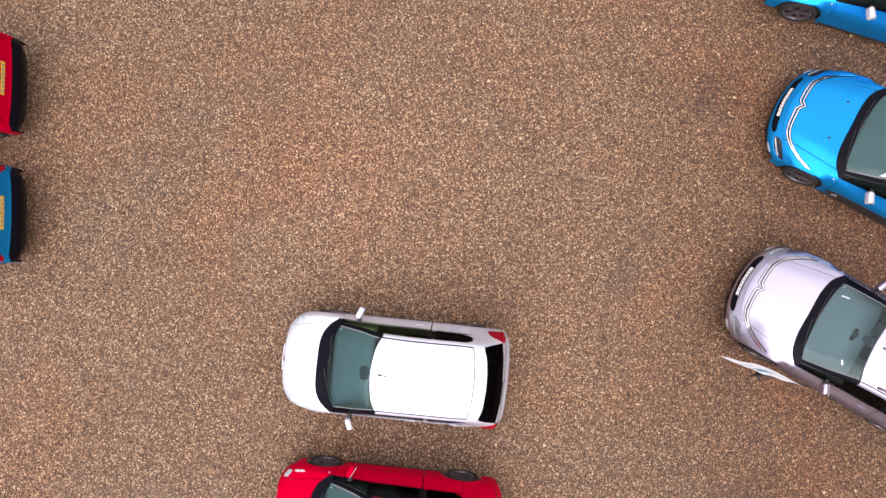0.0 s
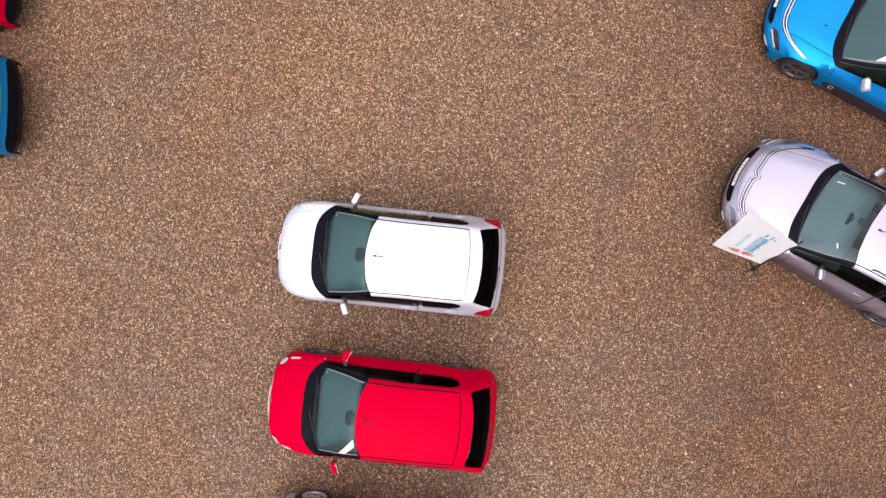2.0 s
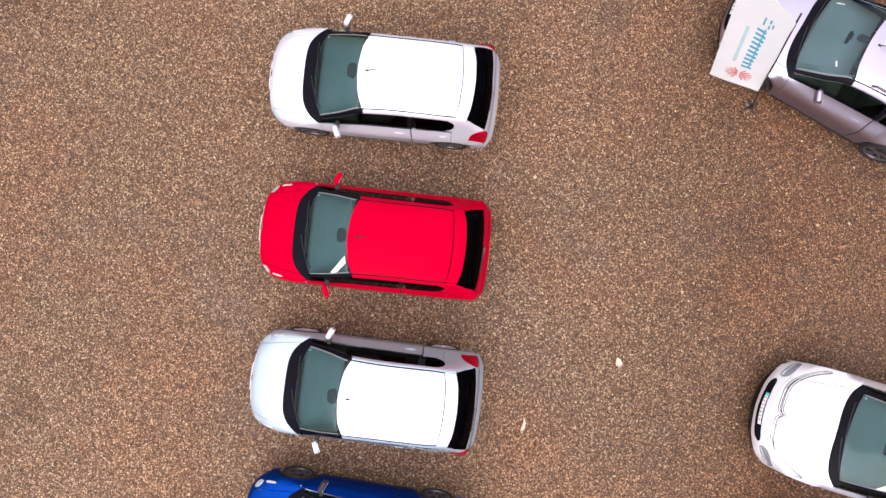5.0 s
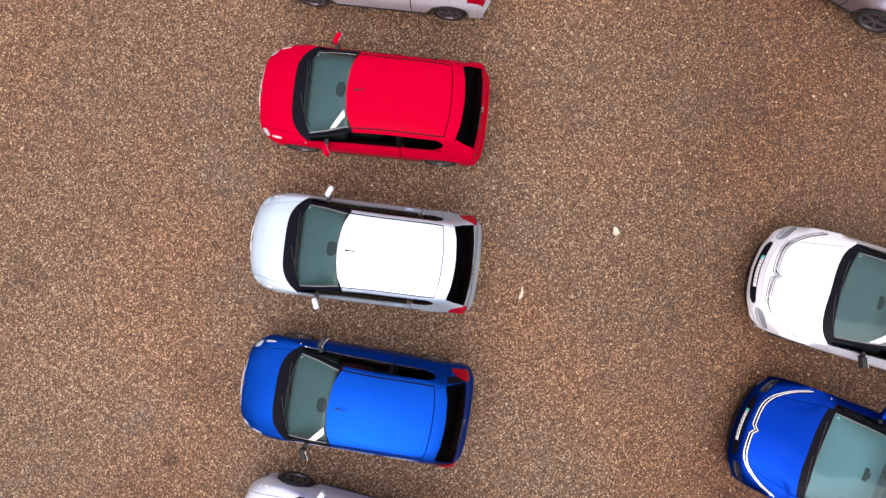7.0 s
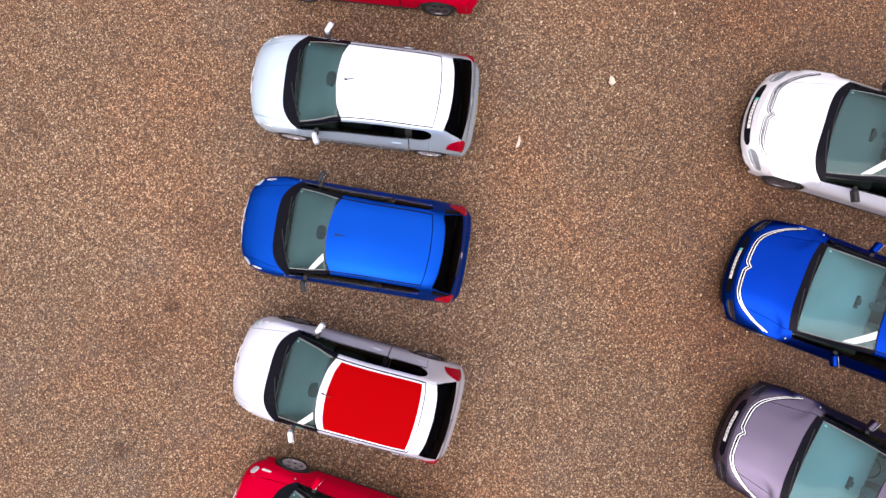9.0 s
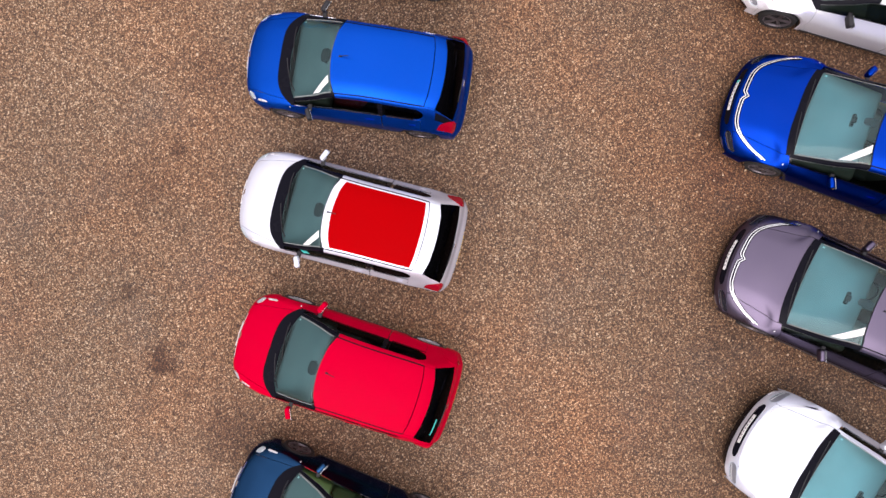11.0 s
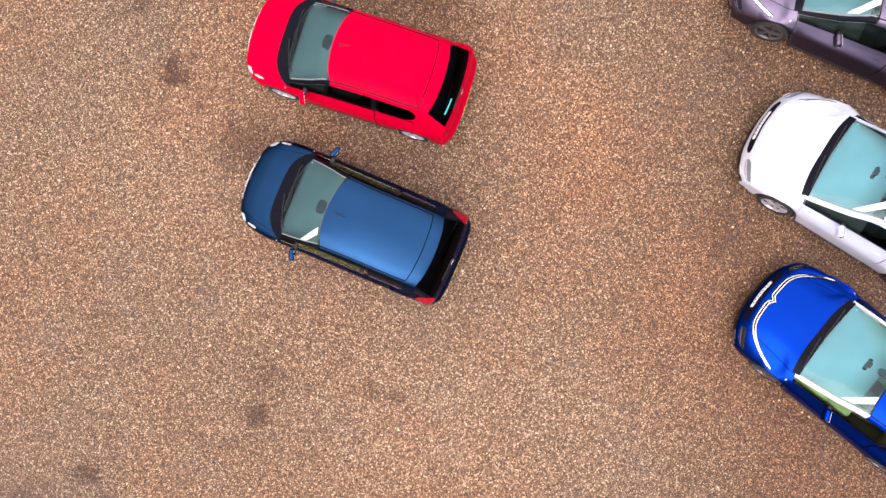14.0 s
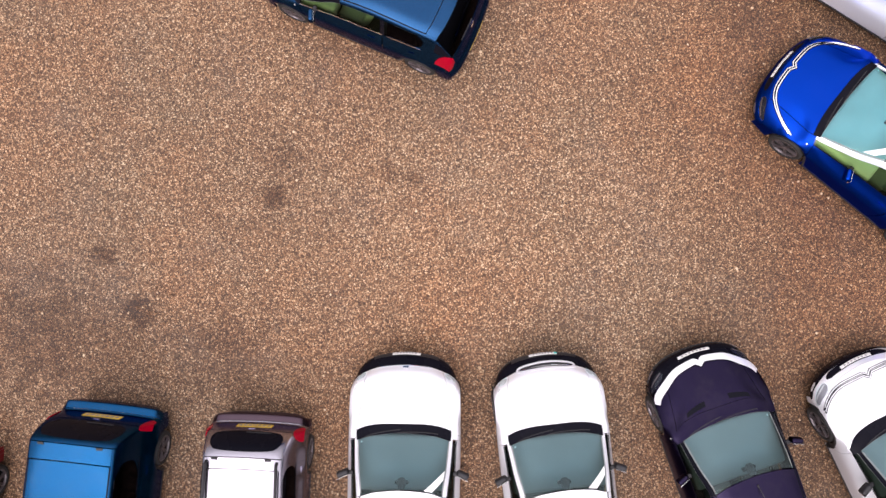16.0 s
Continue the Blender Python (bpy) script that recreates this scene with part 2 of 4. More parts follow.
    links.new(damp.outputs["Color"], gloss.inputs["Value"])
    links.new(gloss.outputs["Result"], p.inputs["Roughness"])
    b = nodes.new("ShaderNodeBump")
    b.invert = True
    b.inputs["Strength"].default_value, b.inputs["Distance"].default_value = 0.75, 0.012
    links.new(v1.outputs["Distance"], b.inputs["Height"])
    b2 = nodes.new("ShaderNodeBump")
    b2.invert = True
    b2.inputs["Strength"].default_value, b2.inputs["Distance"].default_value = 0.6, 0.005
    links.new(v2.outputs["Distance"], b2.inputs["Height"])
    links.new(b.outputs["Normal"], b2.inputs["Normal"])
    links.new(b2.outputs["Normal"], p.inputs["Normal"])
    return m


GRAVEL = gravel_material()
SILVER = paint("silver_paint", (0.80, 0.82, 0.92), 0.50, 0.26, 0.4, rim=(0.30, 0.26, 0.46))
GREYSILVER = paint("grey_silver_paint", (0.44, 0.42, 0.48), 1.0, 0.22)
WHITE = paint("white_paint", (0.84, 0.84, 0.88), 0.45, 0.28, 0.4, rim=(0.30, 0.26, 0.46))
PEARL = paint("pearl_white_paint", (0.84, 0.88, 0.99), 0.48, 0.26, 0.5, rim=(0.30, 0.26, 0.46))
LILAC = paint("lilac_silver_paint", (0.58, 0.55, 0.68), 1.0, 0.38, rim=(0.10, 0.05, 0.12))
ICE = paint("ice_blue_silver_paint", (0.66, 0.80, 0.92), 0.6, 0.26, 0.4, rim=(0.24, 0.30, 0.46))
RED = paint("red_paint", (0.53, 0.0001, 0.022), 0.0, 0.4, 0.05, 0.01, 0.004)
DARKRED = paint("dark_red_paint", (0.18, 0.008, 0.014), 0.3, 0.35)
BLUE = paint("blue_paint", (0.001, 0.068, 0.47), 0.8, 0.28, 0.05, 0.02, 0.006)
DEEPBLUE = paint("deep_blue_paint", (0.0005, 0.034, 0.34), 1.0, 0.36, 0.05, 0.02, 0.006)
NAVY = paint("dark_steel_blue_paint", (0.012, 0.050, 0.124), 1.0, 0.26, 0.1, 0.02, 0.006)
SKYBLUE = paint("sky_blue_paint", (0.003, 0.27, 0.66), 0.6, 0.28, 0.08, 0.03, 0.006)
VANBLUE = paint("mid_blue_paint", (0.002, 0.056, 0.15), 1.0, 0.26)
MAUVE = paint("grey_mauve_paint", (0.140, 0.116, 0.172), 1.0, 0.40, rim=(0.10, 0.05, 0.12))
# dull mauve of a silver rear bumper mirroring the ground, put into the paint
SHADED_SILVER = paint("shaded_silver_paint", (0.075, 0.05, 0.065), 1.0, 0.3)
AUBERGINE = paint("dark_aubergine_paint", (0.012, 0.008, 0.028), 1.0, 0.28)
BLACK_GLOSS = simple("black_gloss", (0.005, 0.005, 0.009), 0.25, spec=0.06)
PLASTIC = simple("black_plastic", (0.022, 0.021, 0.024), 0.5, bump=0.2, scale=300, spec=0.35)
RUBBER = simple("tyre_rubber", (0.018, 0.017, 0.017), 0.75, bump=0.3, scale=140)
ALLOY = simple("alloy", (0.58, 0.55, 0.58), 0.35, metal=0.5)
DARK_ALLOY = simple("dark_alloy", (0.17, 0.145, 0.155), 0.35, metal=0.6)
CHROME = simple("chrome", (0.85, 0.85, 0.87), 0.08, metal=1.0, spread=0.03)
SEAL = simple("grey_seal", (0.30, 0.32, 0.32), 0.6)
RED_LENS = simple("red_lamp_lens", (0.32, 0.001, 0.014), 0.2, coat=0.1, spec=0.1)
LAMP_BOWL = simple("headlamp_bowl", (0.78, 0.78, 0.80), 0.25, metal=0.4)
CLEAR_LENS = glazing("lamp_lens", (0.92, 0.94, 0.95), 1.3)
WINDSCREEN = glazing("windscreen_glass", (0.43, 0.75, 0.78), 1.5)
PANORAMA = glazing("pale_green_windscreen_glass", (0.42, 0.87, 0.95), 1.55)
GREY_SCREEN = glazing("grey_green_windscreen_glass", (0.50, 0.72, 0.78), 1.5)
SIDE_GLASS = glazing("side_glass", (0.11, 0.16, 0.13), 1.3, (0.30, 0.34, 0.40))
OLIVE_GLASS = glazing("olive_side_glass", (0.62, 0.86, 0.42), 1.3, (0.30, 0.36, 0.30))
PRIVACY = glazing("dark_tinted_glass", (0.010, 0.012, 0.016), 1.16, (0.40, 0.38, 0.52))
MIRROR = simple("mirror_glass", (0.85, 0.87, 0.88), 0.02, metal=1.0, spread=0.01)
DASH = simple("grey_dashboard", (0.19, 0.19, 0.19), 0.7, bump=0.3, scale=200)
MID_DASH = simple("mid_grey_dashboard", (0.32, 0.32, 0.32), 0.7, bump=0.3, scale=200)
PALE_DASH = simple("pale_dashboard", (0.50, 0.50, 0.50), 0.7, bump=0.3, scale=200)
CABIN = simple("cabin_trim", (0.05, 0.055, 0.058), 0.8, bump=0.3, scale=200)
SEAT = simple("seat_cloth", (0.17, 0.17, 0.17), 0.95, bump=0.5, scale=260)
RED_CLOTH = simple("red_cloth", (0.45, 0.02, 0.03), 0.9, bump=0.4, scale=260)
CARD = simple("white_card", (0.82, 0.82, 0.80), 0.6, spread=0.03)
PLATE_WHITE = simple("white_plate", (0.78, 0.77, 0.76), 0.35, spread=0.04)
PLATE_YELLOW = simple("yellow_plate", (0.75, 0.50, 0.05), 0.35, spread=0.05)
PLATE_TEAL = simple("teal_plate_band", (0.05, 0.55, 0.50), 0.4)
INK = simple("grey_ink", (0.30, 0.28, 0.30), 0.6)
ROOF_RED = simple("red_vinyl", (0.37, 0.0003, 0.0008), 0.6, spread=0.04, scale=30, spec=0.02)
UNDER = simple("underbody", (0.015, 0.015, 0.015), 0.9)
LAMP_DARK = simple("black_lamp_bowl", (0.03, 0.03, 0.045), 0.2, metal=0.3)
LAMP_GREY = simple("smoked_lamp_bowl", (0.34, 0.33, 0.36), 0.2, metal=0.3)
CLOTH = simple("banner_cloth", (0.92, 0.97, 0.99), 0.85, bump=0.3, scale=500, spread=0.05)


def let_light_through(mat, amount):
    """Thin cloth: part of the light passes through."""
    nodes, links = mat.node_tree.nodes, mat.node_tree.links
    back = nodes.new("ShaderNodeBsdfTranslucent")
    back.inputs["Color"].default_value = (0.96, 0.96, 0.97, 1)
    mix = nodes.new("ShaderNodeMixShader")
    mix.inputs["Fac"].default_value = amount
    links.new(nodes["Principled BSDF"].outputs[0], mix.inputs[1])
    links.new(back.outputs[0], mix.inputs[2])
    links.new(mix.outputs[0], nodes["Material Output"].inputs["Surface"])


let_light_through(CLOTH, 0.12)
PRINT_RED = simple("red_print", (0.78, 0.12, 0.12), 0.8)
PRINT_BLUE = simple("blue_print", (0.07, 0.42, 0.62), 0.8)
PRINT_PALE = simple("pale_teal_print", (0.50, 0.74, 0.74), 0.8)
METAL = simple("dark_steel", (0.06, 0.05, 0.05), 0.5, metal=0.6)
LEAF_PALE = simple("pale_leaf", (0.68, 0.58, 0.48), 0.8, bump=0.4, scale=90)
LEAF_TAN = simple("tan_leaf", (0.42, 0.25, 0.14), 0.8, bump=0.4, scale=90)
TWIG = simple("dry_twig", (0.42, 0.26, 0.16), 0.85, bump=0.5, scale=120)


# ---- mesh helpers ----
def mesh_of(name, verts, faces, mat, smooth=True):
    me = bpy.data.meshes.new(name)
    me.from_pydata([tuple(v) for v in verts], [], faces)
    me.materials.append(mat)
    if smooth:
        me.polygons.foreach_set("use_smooth", [True] * len(me.polygons))
    me.update()
    return me


def part(name, me, parent, label="", at=None):
    ob = new(name, me)
    ob.parent = parent
    if at is not None:
        ob.matrix_basis = at
    if label:
        tagged(ob, label)
    return ob


def from_bm(name, bm, mat, smooth=False):
    me = bpy.data.meshes.new(name)
    bm.to_mesh(me)
    bm.free()
    me.materials.append(mat)
    if smooth:
        me.polygons.foreach_set("use_smooth", [True] * len(me.polygons))
    return me


def box_bm(sx, sy, sz, at=(0, 0, 0), bevel=0.0, segments=2, taper=1.0, turn=None):
    """A block of that size about at, bevelled, its top narrowed by taper."""
    bm = bmesh.new()
    bmesh.ops.create_cube(bm, size=1.0)
    for v in bm.verts:
        k = taper if v.co.z > 0 else 1.0
        v.co = Vector((v.co.x * sx * k, v.co.y * sy * k, v.co.z * sz))
    if bevel:
        bmesh.ops.bevel(bm, geom=bm.edges[:], offset=bevel, segments=segments, profile=0.6, affect="EDGES")
    if turn is not None:
        bmesh.ops.transform(bm, matrix=turn, verts=bm.verts)
    bmesh.ops.translate(bm, vec=at, verts=bm.verts)
    return bm


def tube(points, radius, n=8):
    """Verts and faces of a round bar through points."""
    verts, faces = [], []
    pts = [Vector(p) for p in points]
    for i, p in enumerate(pts):
        d = (pts[min(i + 1, len(pts) - 1)] - pts[max(i - 1, 0)]).normalized()
        a = d.orthogonal().normalized()
        b = d.cross(a)
        for k in range(n):
            w = 2 * math.pi * k / n
            verts.append(p + radius * (math.cos(w) * a + math.sin(w) * b))
        if i:
            for k in range(n):
                q = (k + 1) % n
                faces.append(((i - 1) * n + k, (i - 1) * n + q, i * n + q, i * n + k))
    faces.append(tuple(range(n))[::-1])
    faces.append(tuple((len(pts) - 1) * n + k for k in range(n)))
    return verts, faces


def lathe(profile, n):
    """Verts and faces of a profile of (radius, along) turned about the y axis, closed on itself."""
    verts, faces = [], []
    m = len(profile)
    for k in range(n):
        w = 2 * math.pi * k / n
        for r, a in profile:
            verts.append((r * math.cos(w), a, r * math.sin(w)))
    for k in range(n):
        q = (k + 1) % n
        for j in range(m):
            i = (j + 1) % m
            faces.append((k * m + j, k * m + i, q * m + i, q * m + j))
    return verts, faces


def pchip_slopes(y):
    """Monotone slopes of evenly spaced values along the first axis."""
    d = np.diff(y, axis=0)
    m = np.zeros_like(y)
    a, b = d[:-1], d[1:]
    ok = a * b > 0
    m[1:-1] = np.where(ok, 2 * a * b / np.where(ok, a + b, 1), 0)
    m[0], m[-1] = d[0], d[-1]
    return m


def pchip(y, m, x):
    i = np.clip(np.floor(x).astype(int), 0, len(y) - 2)
    t = (x - i)
    t = t.reshape(t.shape + (1,) * (y.ndim - 1))
    return ((2 * t**3 - 3 * t**2 + 1) * y[i] + (t**3 - 2 * t**2 + t) * m[i] + (-2 * t**3 + 3 * t**2) * y[i + 1] + (t**3 - t**2) * m[i + 1])


class Shell:
    """The outer skin of a car as a surface over (u, v): u runs from nose to tail through the stations, v from the middle of
    the top (0) over its edge (2) and the waist (3) down to the sill (5), to the left where positive. Local x ahead, nose at x = length / 2."""

    def __init__(self, stations, length, axles, wheel, sill=0.21):
        self.rows = np.array(stations, float)
        self.m = pchip_slopes(self.rows)
        self.length, self.axles, self.wheel, self.sill = length, axles, wheel, sill

    def at(self, u, v):
        u, v = np.broadcast_arrays(np.asarray(u, float), np.asarray(v, float))
        shape = u.shape
        u, v = u.ravel(), v.ravel()
        c = pchip(self.rows, self.m, u)
        sc, se, ss, zc, zt, yt, zb, yb, zm, ym, ys = c.T
        low = np.where((u < 1) | (u > len(self.rows) - 2), np.minimum(zm, 0.30), self.sill)
        low = np.minimum(low, zm)
        arch = np.zeros_like(low)
        for a in self.axles:
            r = self.wheel * 1.16
            inside = np.abs(ss - a) < r
            arch = np.where(inside, np.maximum(arch, self.wheel + np.sqrt(np.maximum(r * r - (ss - a) ** 2, 0))), arch)
        zs = np.maximum(low, arch)
        zm = np.maximum(zm, np.minimum(zs + 0.07, zb - 0.05))
        zm = np.maximum(zm, zs)
        s = np.stack([sc, sc + 0.30 * (se - sc), se, se * 0.5 + ss * 0.5, ss, ss])
        y = np.stack([0 * yt, 0.6 * yt, yt, yb, ym, ys])
        z = np.stack([zc, zc - 0.2 * (zc - zt), zt, zb, zm, zs])
        full = np.stack([np.concatenate([s[:0:-1], s]), np.concatenate([-y[:0:-1], y]), np.concatenate([z[:0:-1], z])], axis=-1)
        m = pchip_slopes(full)
        w = v + 5
        i = np.clip(np.floor(w).astype(int), 0, 9)
        t = (w - i)[:, None]
        n = np.arange(len(u))
        p = ((2 * t**3 - 3 * t**2 + 1) * full[i, n] + (t**3 - 2 * t**2 + t) * m[i, n] + (-2 * t**3 + 3 * t**2) * full[i + 1, n] + (t**3 - t**2) * m[i + 1, n])
        p[:, 0] = self.length / 2 - p[:, 0]
        return p.reshape(shape + (3,))

    def normal(self, u, v):
        e = 0.02
        du = self.at(np.asarray(u) + e, v) - self.at(np.asarray(u) - e, v)
        dv = self.at(u, np.asarray(v) + e) - self.at(u, np.asarray(v) - e)
        n = np.cross(dv, du)
        return n / np.maximum(np.linalg.norm(n, axis=-1, keepdims=True), 1e-9)

    def patch(self, u, v, off=0.0, thick=0.018, gap=0.0025):
        """Verts and faces of a panel over the grid of u by v (vectors, or two grids), lifted by off, with a returned rim."""
        u, v = (np.meshgrid(u, v, indexing="ij") if np.ndim(u) == 1 else (u, v))
        nu, nv = u.shape
        p, n = self.at(u, v), self.normal(u, v)
        p = p + n * off
        if gap:
            q = p.copy()
            for i, j, k in ((0, 1, 0), (-1, -2, 0), (0, 1, 1), (-1, -2, 1)):
                d = (q[j] - q[i]) if k == 0 else (q[:, j] - q[:, i])
                d = d / np.maximum(np.linalg.norm(d, axis=-1, keepdims=True), 1e-6) * gap
                if k == 0:
                    p[i] += d
                else:
                    p[:, i] += d
        verts = list(p.reshape(-1, 3))
        faces = [(i * nv + j, i * nv + j + 1, (i + 1) * nv + j + 1, (i + 1) * nv + j) for i in range(nu - 1) for j in range(nv - 1)]
        if thick:
            ring = [(0, j) for j in range(nv)] + [(i, nv - 1) for i in range(1, nu)] + [(nu - 1, j) for j in range(nv - 2, -1, -1)] + [(i, 0) for i in range(nu - 2, 0, -1)]
            base = len(verts)
            for i, j in ring:
                verts.append(p[i, j])
                verts.append(p[i, j] - n[i, j] * thick)
            k = len(ring)
            for a in range(k):
                b = (a + 1) % k
                faces.append((base + 2 * b, base + 2 * a, base + 2 * a + 1, base + 2 * b + 1))
        return verts, faces

    def edge(self, vs, rule, lo, hi):
        """For each v the u, between lo and hi, at which the skin lies rule(y) metres behind the nose."""
        grid = np.linspace(lo, hi, 321)
        found = []
        for v in vs:
            at = self.at(grid, np.full(321, v))
            found.append(grid[np.argmin(np.abs(self.length / 2 - at[:, 0] - rule(np.abs(at[:, 1]))))])
        return np.array(found)

    def oval(self, u0, u1, v0, v1, n=13, slant=0.0):
        """Grids of u and v that fill an oval between those bounds; slant shifts u along v."""
        a, b = np.meshgrid(span(-1, 1, n), span(-1, 1, n), indexing="ij")
        x, y = a * np.sqrt(1 - b * b / 2), b * np.sqrt(1 - a * a / 2)
        x, y = 0.72 * x + 0.28 * a, 0.72 * y + 0.28 * b
        return (u0 + u1) / 2 + (u1 - u0) / 2 * x + slant * y * (1 if v0 + v1 > 0 else -1), (v0 + v1) / 2 + (v1 - v0) / 2 * y

    def ribbon(self, us, vs, width, off=0.004, high=0.006):
        """A raised strip that follows the skin along a line of (u, v)."""
        us, vs = np.asarray(us, float), np.asarray(vs, float)
        p, n = self.at(us, vs), self.normal(us, vs)
        t = np.gradient(p, axis=0)
        side = np.cross(t, n)
        side /= np.maximum(np.linalg.norm(side, axis=-1, keepdims=True), 1e-9)
        w = np.asarray(width, float).reshape(-1, 1) if np.ndim(width) else width
        a, b = p + n * off - side * w / 2, p + n * off + side * w / 2
        rows = np.stack([a, a + n * high, b + n * high, b], axis=1)
        verts = list(rows.reshape(-1, 3))
        faces = []
        for i in range(len(us) - 1):
            for j in range(3):
                faces.append((4 * i + j, 4 * i + 4 + j, 4 * i + 5 + j, 4 * i + j + 1))
        faces += [(0, 1, 2, 3), tuple(4 * (len(us) - 1) + j for j in (3, 2, 1, 0))]
        return verts, faces


# stations: s middle, s edge, s side, z middle, z edge, y edge, z waist, y waist, z flank, y flank, y sill
SUPERMINI = [
    (.06, .13, .34, .20, .20, .54, .20, .68, .20, .74, .74),
    (.00, .06, .30, .44, .43, .56, .40, .73, .36, .795, .79),
    (.05, .12, .34, .68, .64, .58, .58, .75, .48, .825, .81),
    (.26, .34, .48, .83, .78, .63, .71, .79, .56, .85, .835),
    (.48, .66, .70, .92, .865, .69, .80, .815, .62, .862, .845),
    (.69, .90, .96, .985, .92, .72, .875, .815, .64, .868, .848),
    (.89, 1.03, 1.10, 1.05, .965, .715, .90, .80, .64, .87, .85),
    (1.27, 1.40, 1.44, 1.28, 1.17, .68, .925, .79, .64, .87, .85),
    (1.65, 1.78, 1.80, 1.46, 1.38, .625, .945, .78, .64, .87, .85),
    (2.35, 2.38, 2.40, 1.515, 1.42, .61, .97, .775, .64, .87, .85),
    (3.05, 3.03, 3.03, 1.485, 1.395, .612, .99, .765, .64, .87, .85),
    (3.55, 3.47, 3.45, 1.42, 1.335, .60, 1.00, .76, .64, .865, .845),
    (3.86, 3.81, 3.74, 1.03, 1.02, .655, .92, .785, .62, .862, .84),
    (3.905, 3.87, 3.80, .78, .78, .67, .70, .785, .54, .85, .83),
    (3.985, 3.945, 3.85, .56, .55, .66, .50, .765, .42, .83, .81),
    (3.92, 3.88, 3.79, .30, .30, .62, .30, .71, .30, .78, .78),
]


def reshaped(anchors, width, high, back=None, flare=0.0):
    """Another body from the same stations: s moved by (from, to) anchors, widths scaled, heights above the waist scaled to high, flanks set out by flare."""
    a, b = zip(*anchors)
    rows = []
    for k, r in enumerate(SUPERMINI):
        sc, se, ss, zc, zt, yt, zb, yb, zm, ym, ys = r
        sc, se, ss = (float(np.interp(q, a, b)) for q in (sc, se, ss))
        lift = lambda z: z if z < 0.9 else 0.9 + (z - 0.9) * (high - 0.9) / (1.515 - 0.9)
        zc, zt = lift(zc), lift(zt)
        rows.append([sc, se, ss, zc, zt, yt * width, zb, yb * width + 0.4 * flare, zm, ym * width + flare, ys * width + flare])
    if back:
        for k, changes in back.items():
            for field, value in changes.items():
                rows[k][field] = value
    return rows


CHEVRON_NOSE = {0: {0: -.01, 1: .12, 2: .40}, 1: {0: -.06, 1: .06, 2: .36}, 2: {0: .07, 1: .26, 2: .50, 3: .68, 4: .65}, 3: {0: .36, 1: .58, 2: .72, 3: .82}, 4: {1: .96}}

BLUFF_NOSE = {0: {0: .06, 1: .15, 2: .40}, 1: {0: .02, 1: .11, 2: .36}, 2: {0: .10, 1: .24, 2: .48, 3: .70, 4: .67}, 3: {0: .36, 1: .56, 2: .70, 3: .82}, 4: {1: .96}}

KINDS = {
    "supermini": dict(rows=SUPERMINI, length=3.95, axles=(0.80, 3.24), wheel=0.30),
    "family": dict(rows=reshaped([(0, 0), (.05, .05), (.69, 1.02), (.89, 1.20), (1.65, 2.00), (3.05, 3.35), (3.95, 4.30)], 1.08, 1.50, CHEVRON_NOSE, 0.06), length=4.30, axles=(0.95, 3.54), wheel=0.33),
    "mpv": dict(rows=reshaped([(0, 0), (.05, .05), (.69, .98), (.89, 1.12), (1.65, 2.15), (3.05, 3.45), (3.95, 4.45)], 1.10, 1.64, {**BLUFF_NOSE, 5: {0: .98, 1: 1.08, 2: 1.20}, 6: {0: 1.16, 1: 1.26, 2: 1.40}}, 0.06), length=4.45, axles=(1.09, 3.76), wheel=0.33),
    "hatch": dict(rows=reshaped([(0, 0), (.05, .05), (.69, 1.05), (.89, 1.23), (1.65, 2.04), (3.05, 3.38), (3.95, 4.25)], 1.11, 1.50, {1: {0: -.02, 1: .10, 2: .44}, 2: {0: .15, 1: .27, 2: .50}, 3: {0: .32, 1: .44, 2: .60}}), length=4.25, axles=(0.86, 3.46), wheel=0.31),
    "crossover": dict(rows=reshaped([(0, 0), (.05, .05), (.69, .90), (.89, 1.10), (1.65, 1.95), (3.05, 3.3), (3.95, 4.16)], 1.11, 1.52, CHEVRON_NOSE), length=4.16, axles=(0.86, 3.46), wheel=0.33),
    "van": dict(rows=reshaped([(0, 0), (.69, .80), (.89, 1.0), (1.65, 1.72), (3.05, 3.3), (3.55, 4.02), (3.82, 4.18), (3.95, 4.36)], 1.03, 1.82,
                {10: {4: 1.74, 5: .66}, 11: {0: 4.00, 1: 3.98, 2: 3.95, 3: 1.80, 4: 1.73, 5: .66}, 12: {0: 4.21, 1: 4.18, 2: 4.12, 3: 1.12, 4: 1.10, 5: .72}, 13: {0: 4.215, 1: 4.19, 2: 4.13, 3: .66, 4: .66, 5: .74, 6: .62, 7: .82}, 14: {0: 4.36, 1: 4.34, 2: 4.24, 3: .58, 4: .57, 5: .74, 7: .82}, 15: {0: 4.33, 1: 4.31, 2: 4.22}, 9: {4: 1.75, 5: .67}, 8: {5: .67}}), length=4.36, axles=(0.88, 3.60), wheel=0.31),
    "minimpv": dict(rows=reshaped([(0, 0), (.69, .78), (.89, .98), (1.65, 1.70), (3.05, 3.2), (3.55, 3.74), (3.82, 3.94), (3.95, 4.08)], 1.0, 1.64,
                    {10: {4: 1.55, 5: .62}, 11: {0: 3.63, 1: 3.60, 2: 3.58, 3: 1.60, 4: 1.53, 5: .61}, 12: {0: 3.945, 1: 3.91, 2: 3.85, 3: 1.10, 4: 1.08, 5: .67}, 13: {0: 3.95, 1: 3.92, 2: 3.85, 3: .68, 4: .68, 5: .70, 6: .63, 7: .79}, 14: {0: 4.08, 1: 4.05, 2: 3.95, 3: .60, 4: .59, 5: .70, 7: .79}, 15: {0: 4.05, 1: 4.02, 2: 3.94}, 9: {5: .63}}), length=4.08, axles=(0.84, 3.38), wheel=0.31),
}


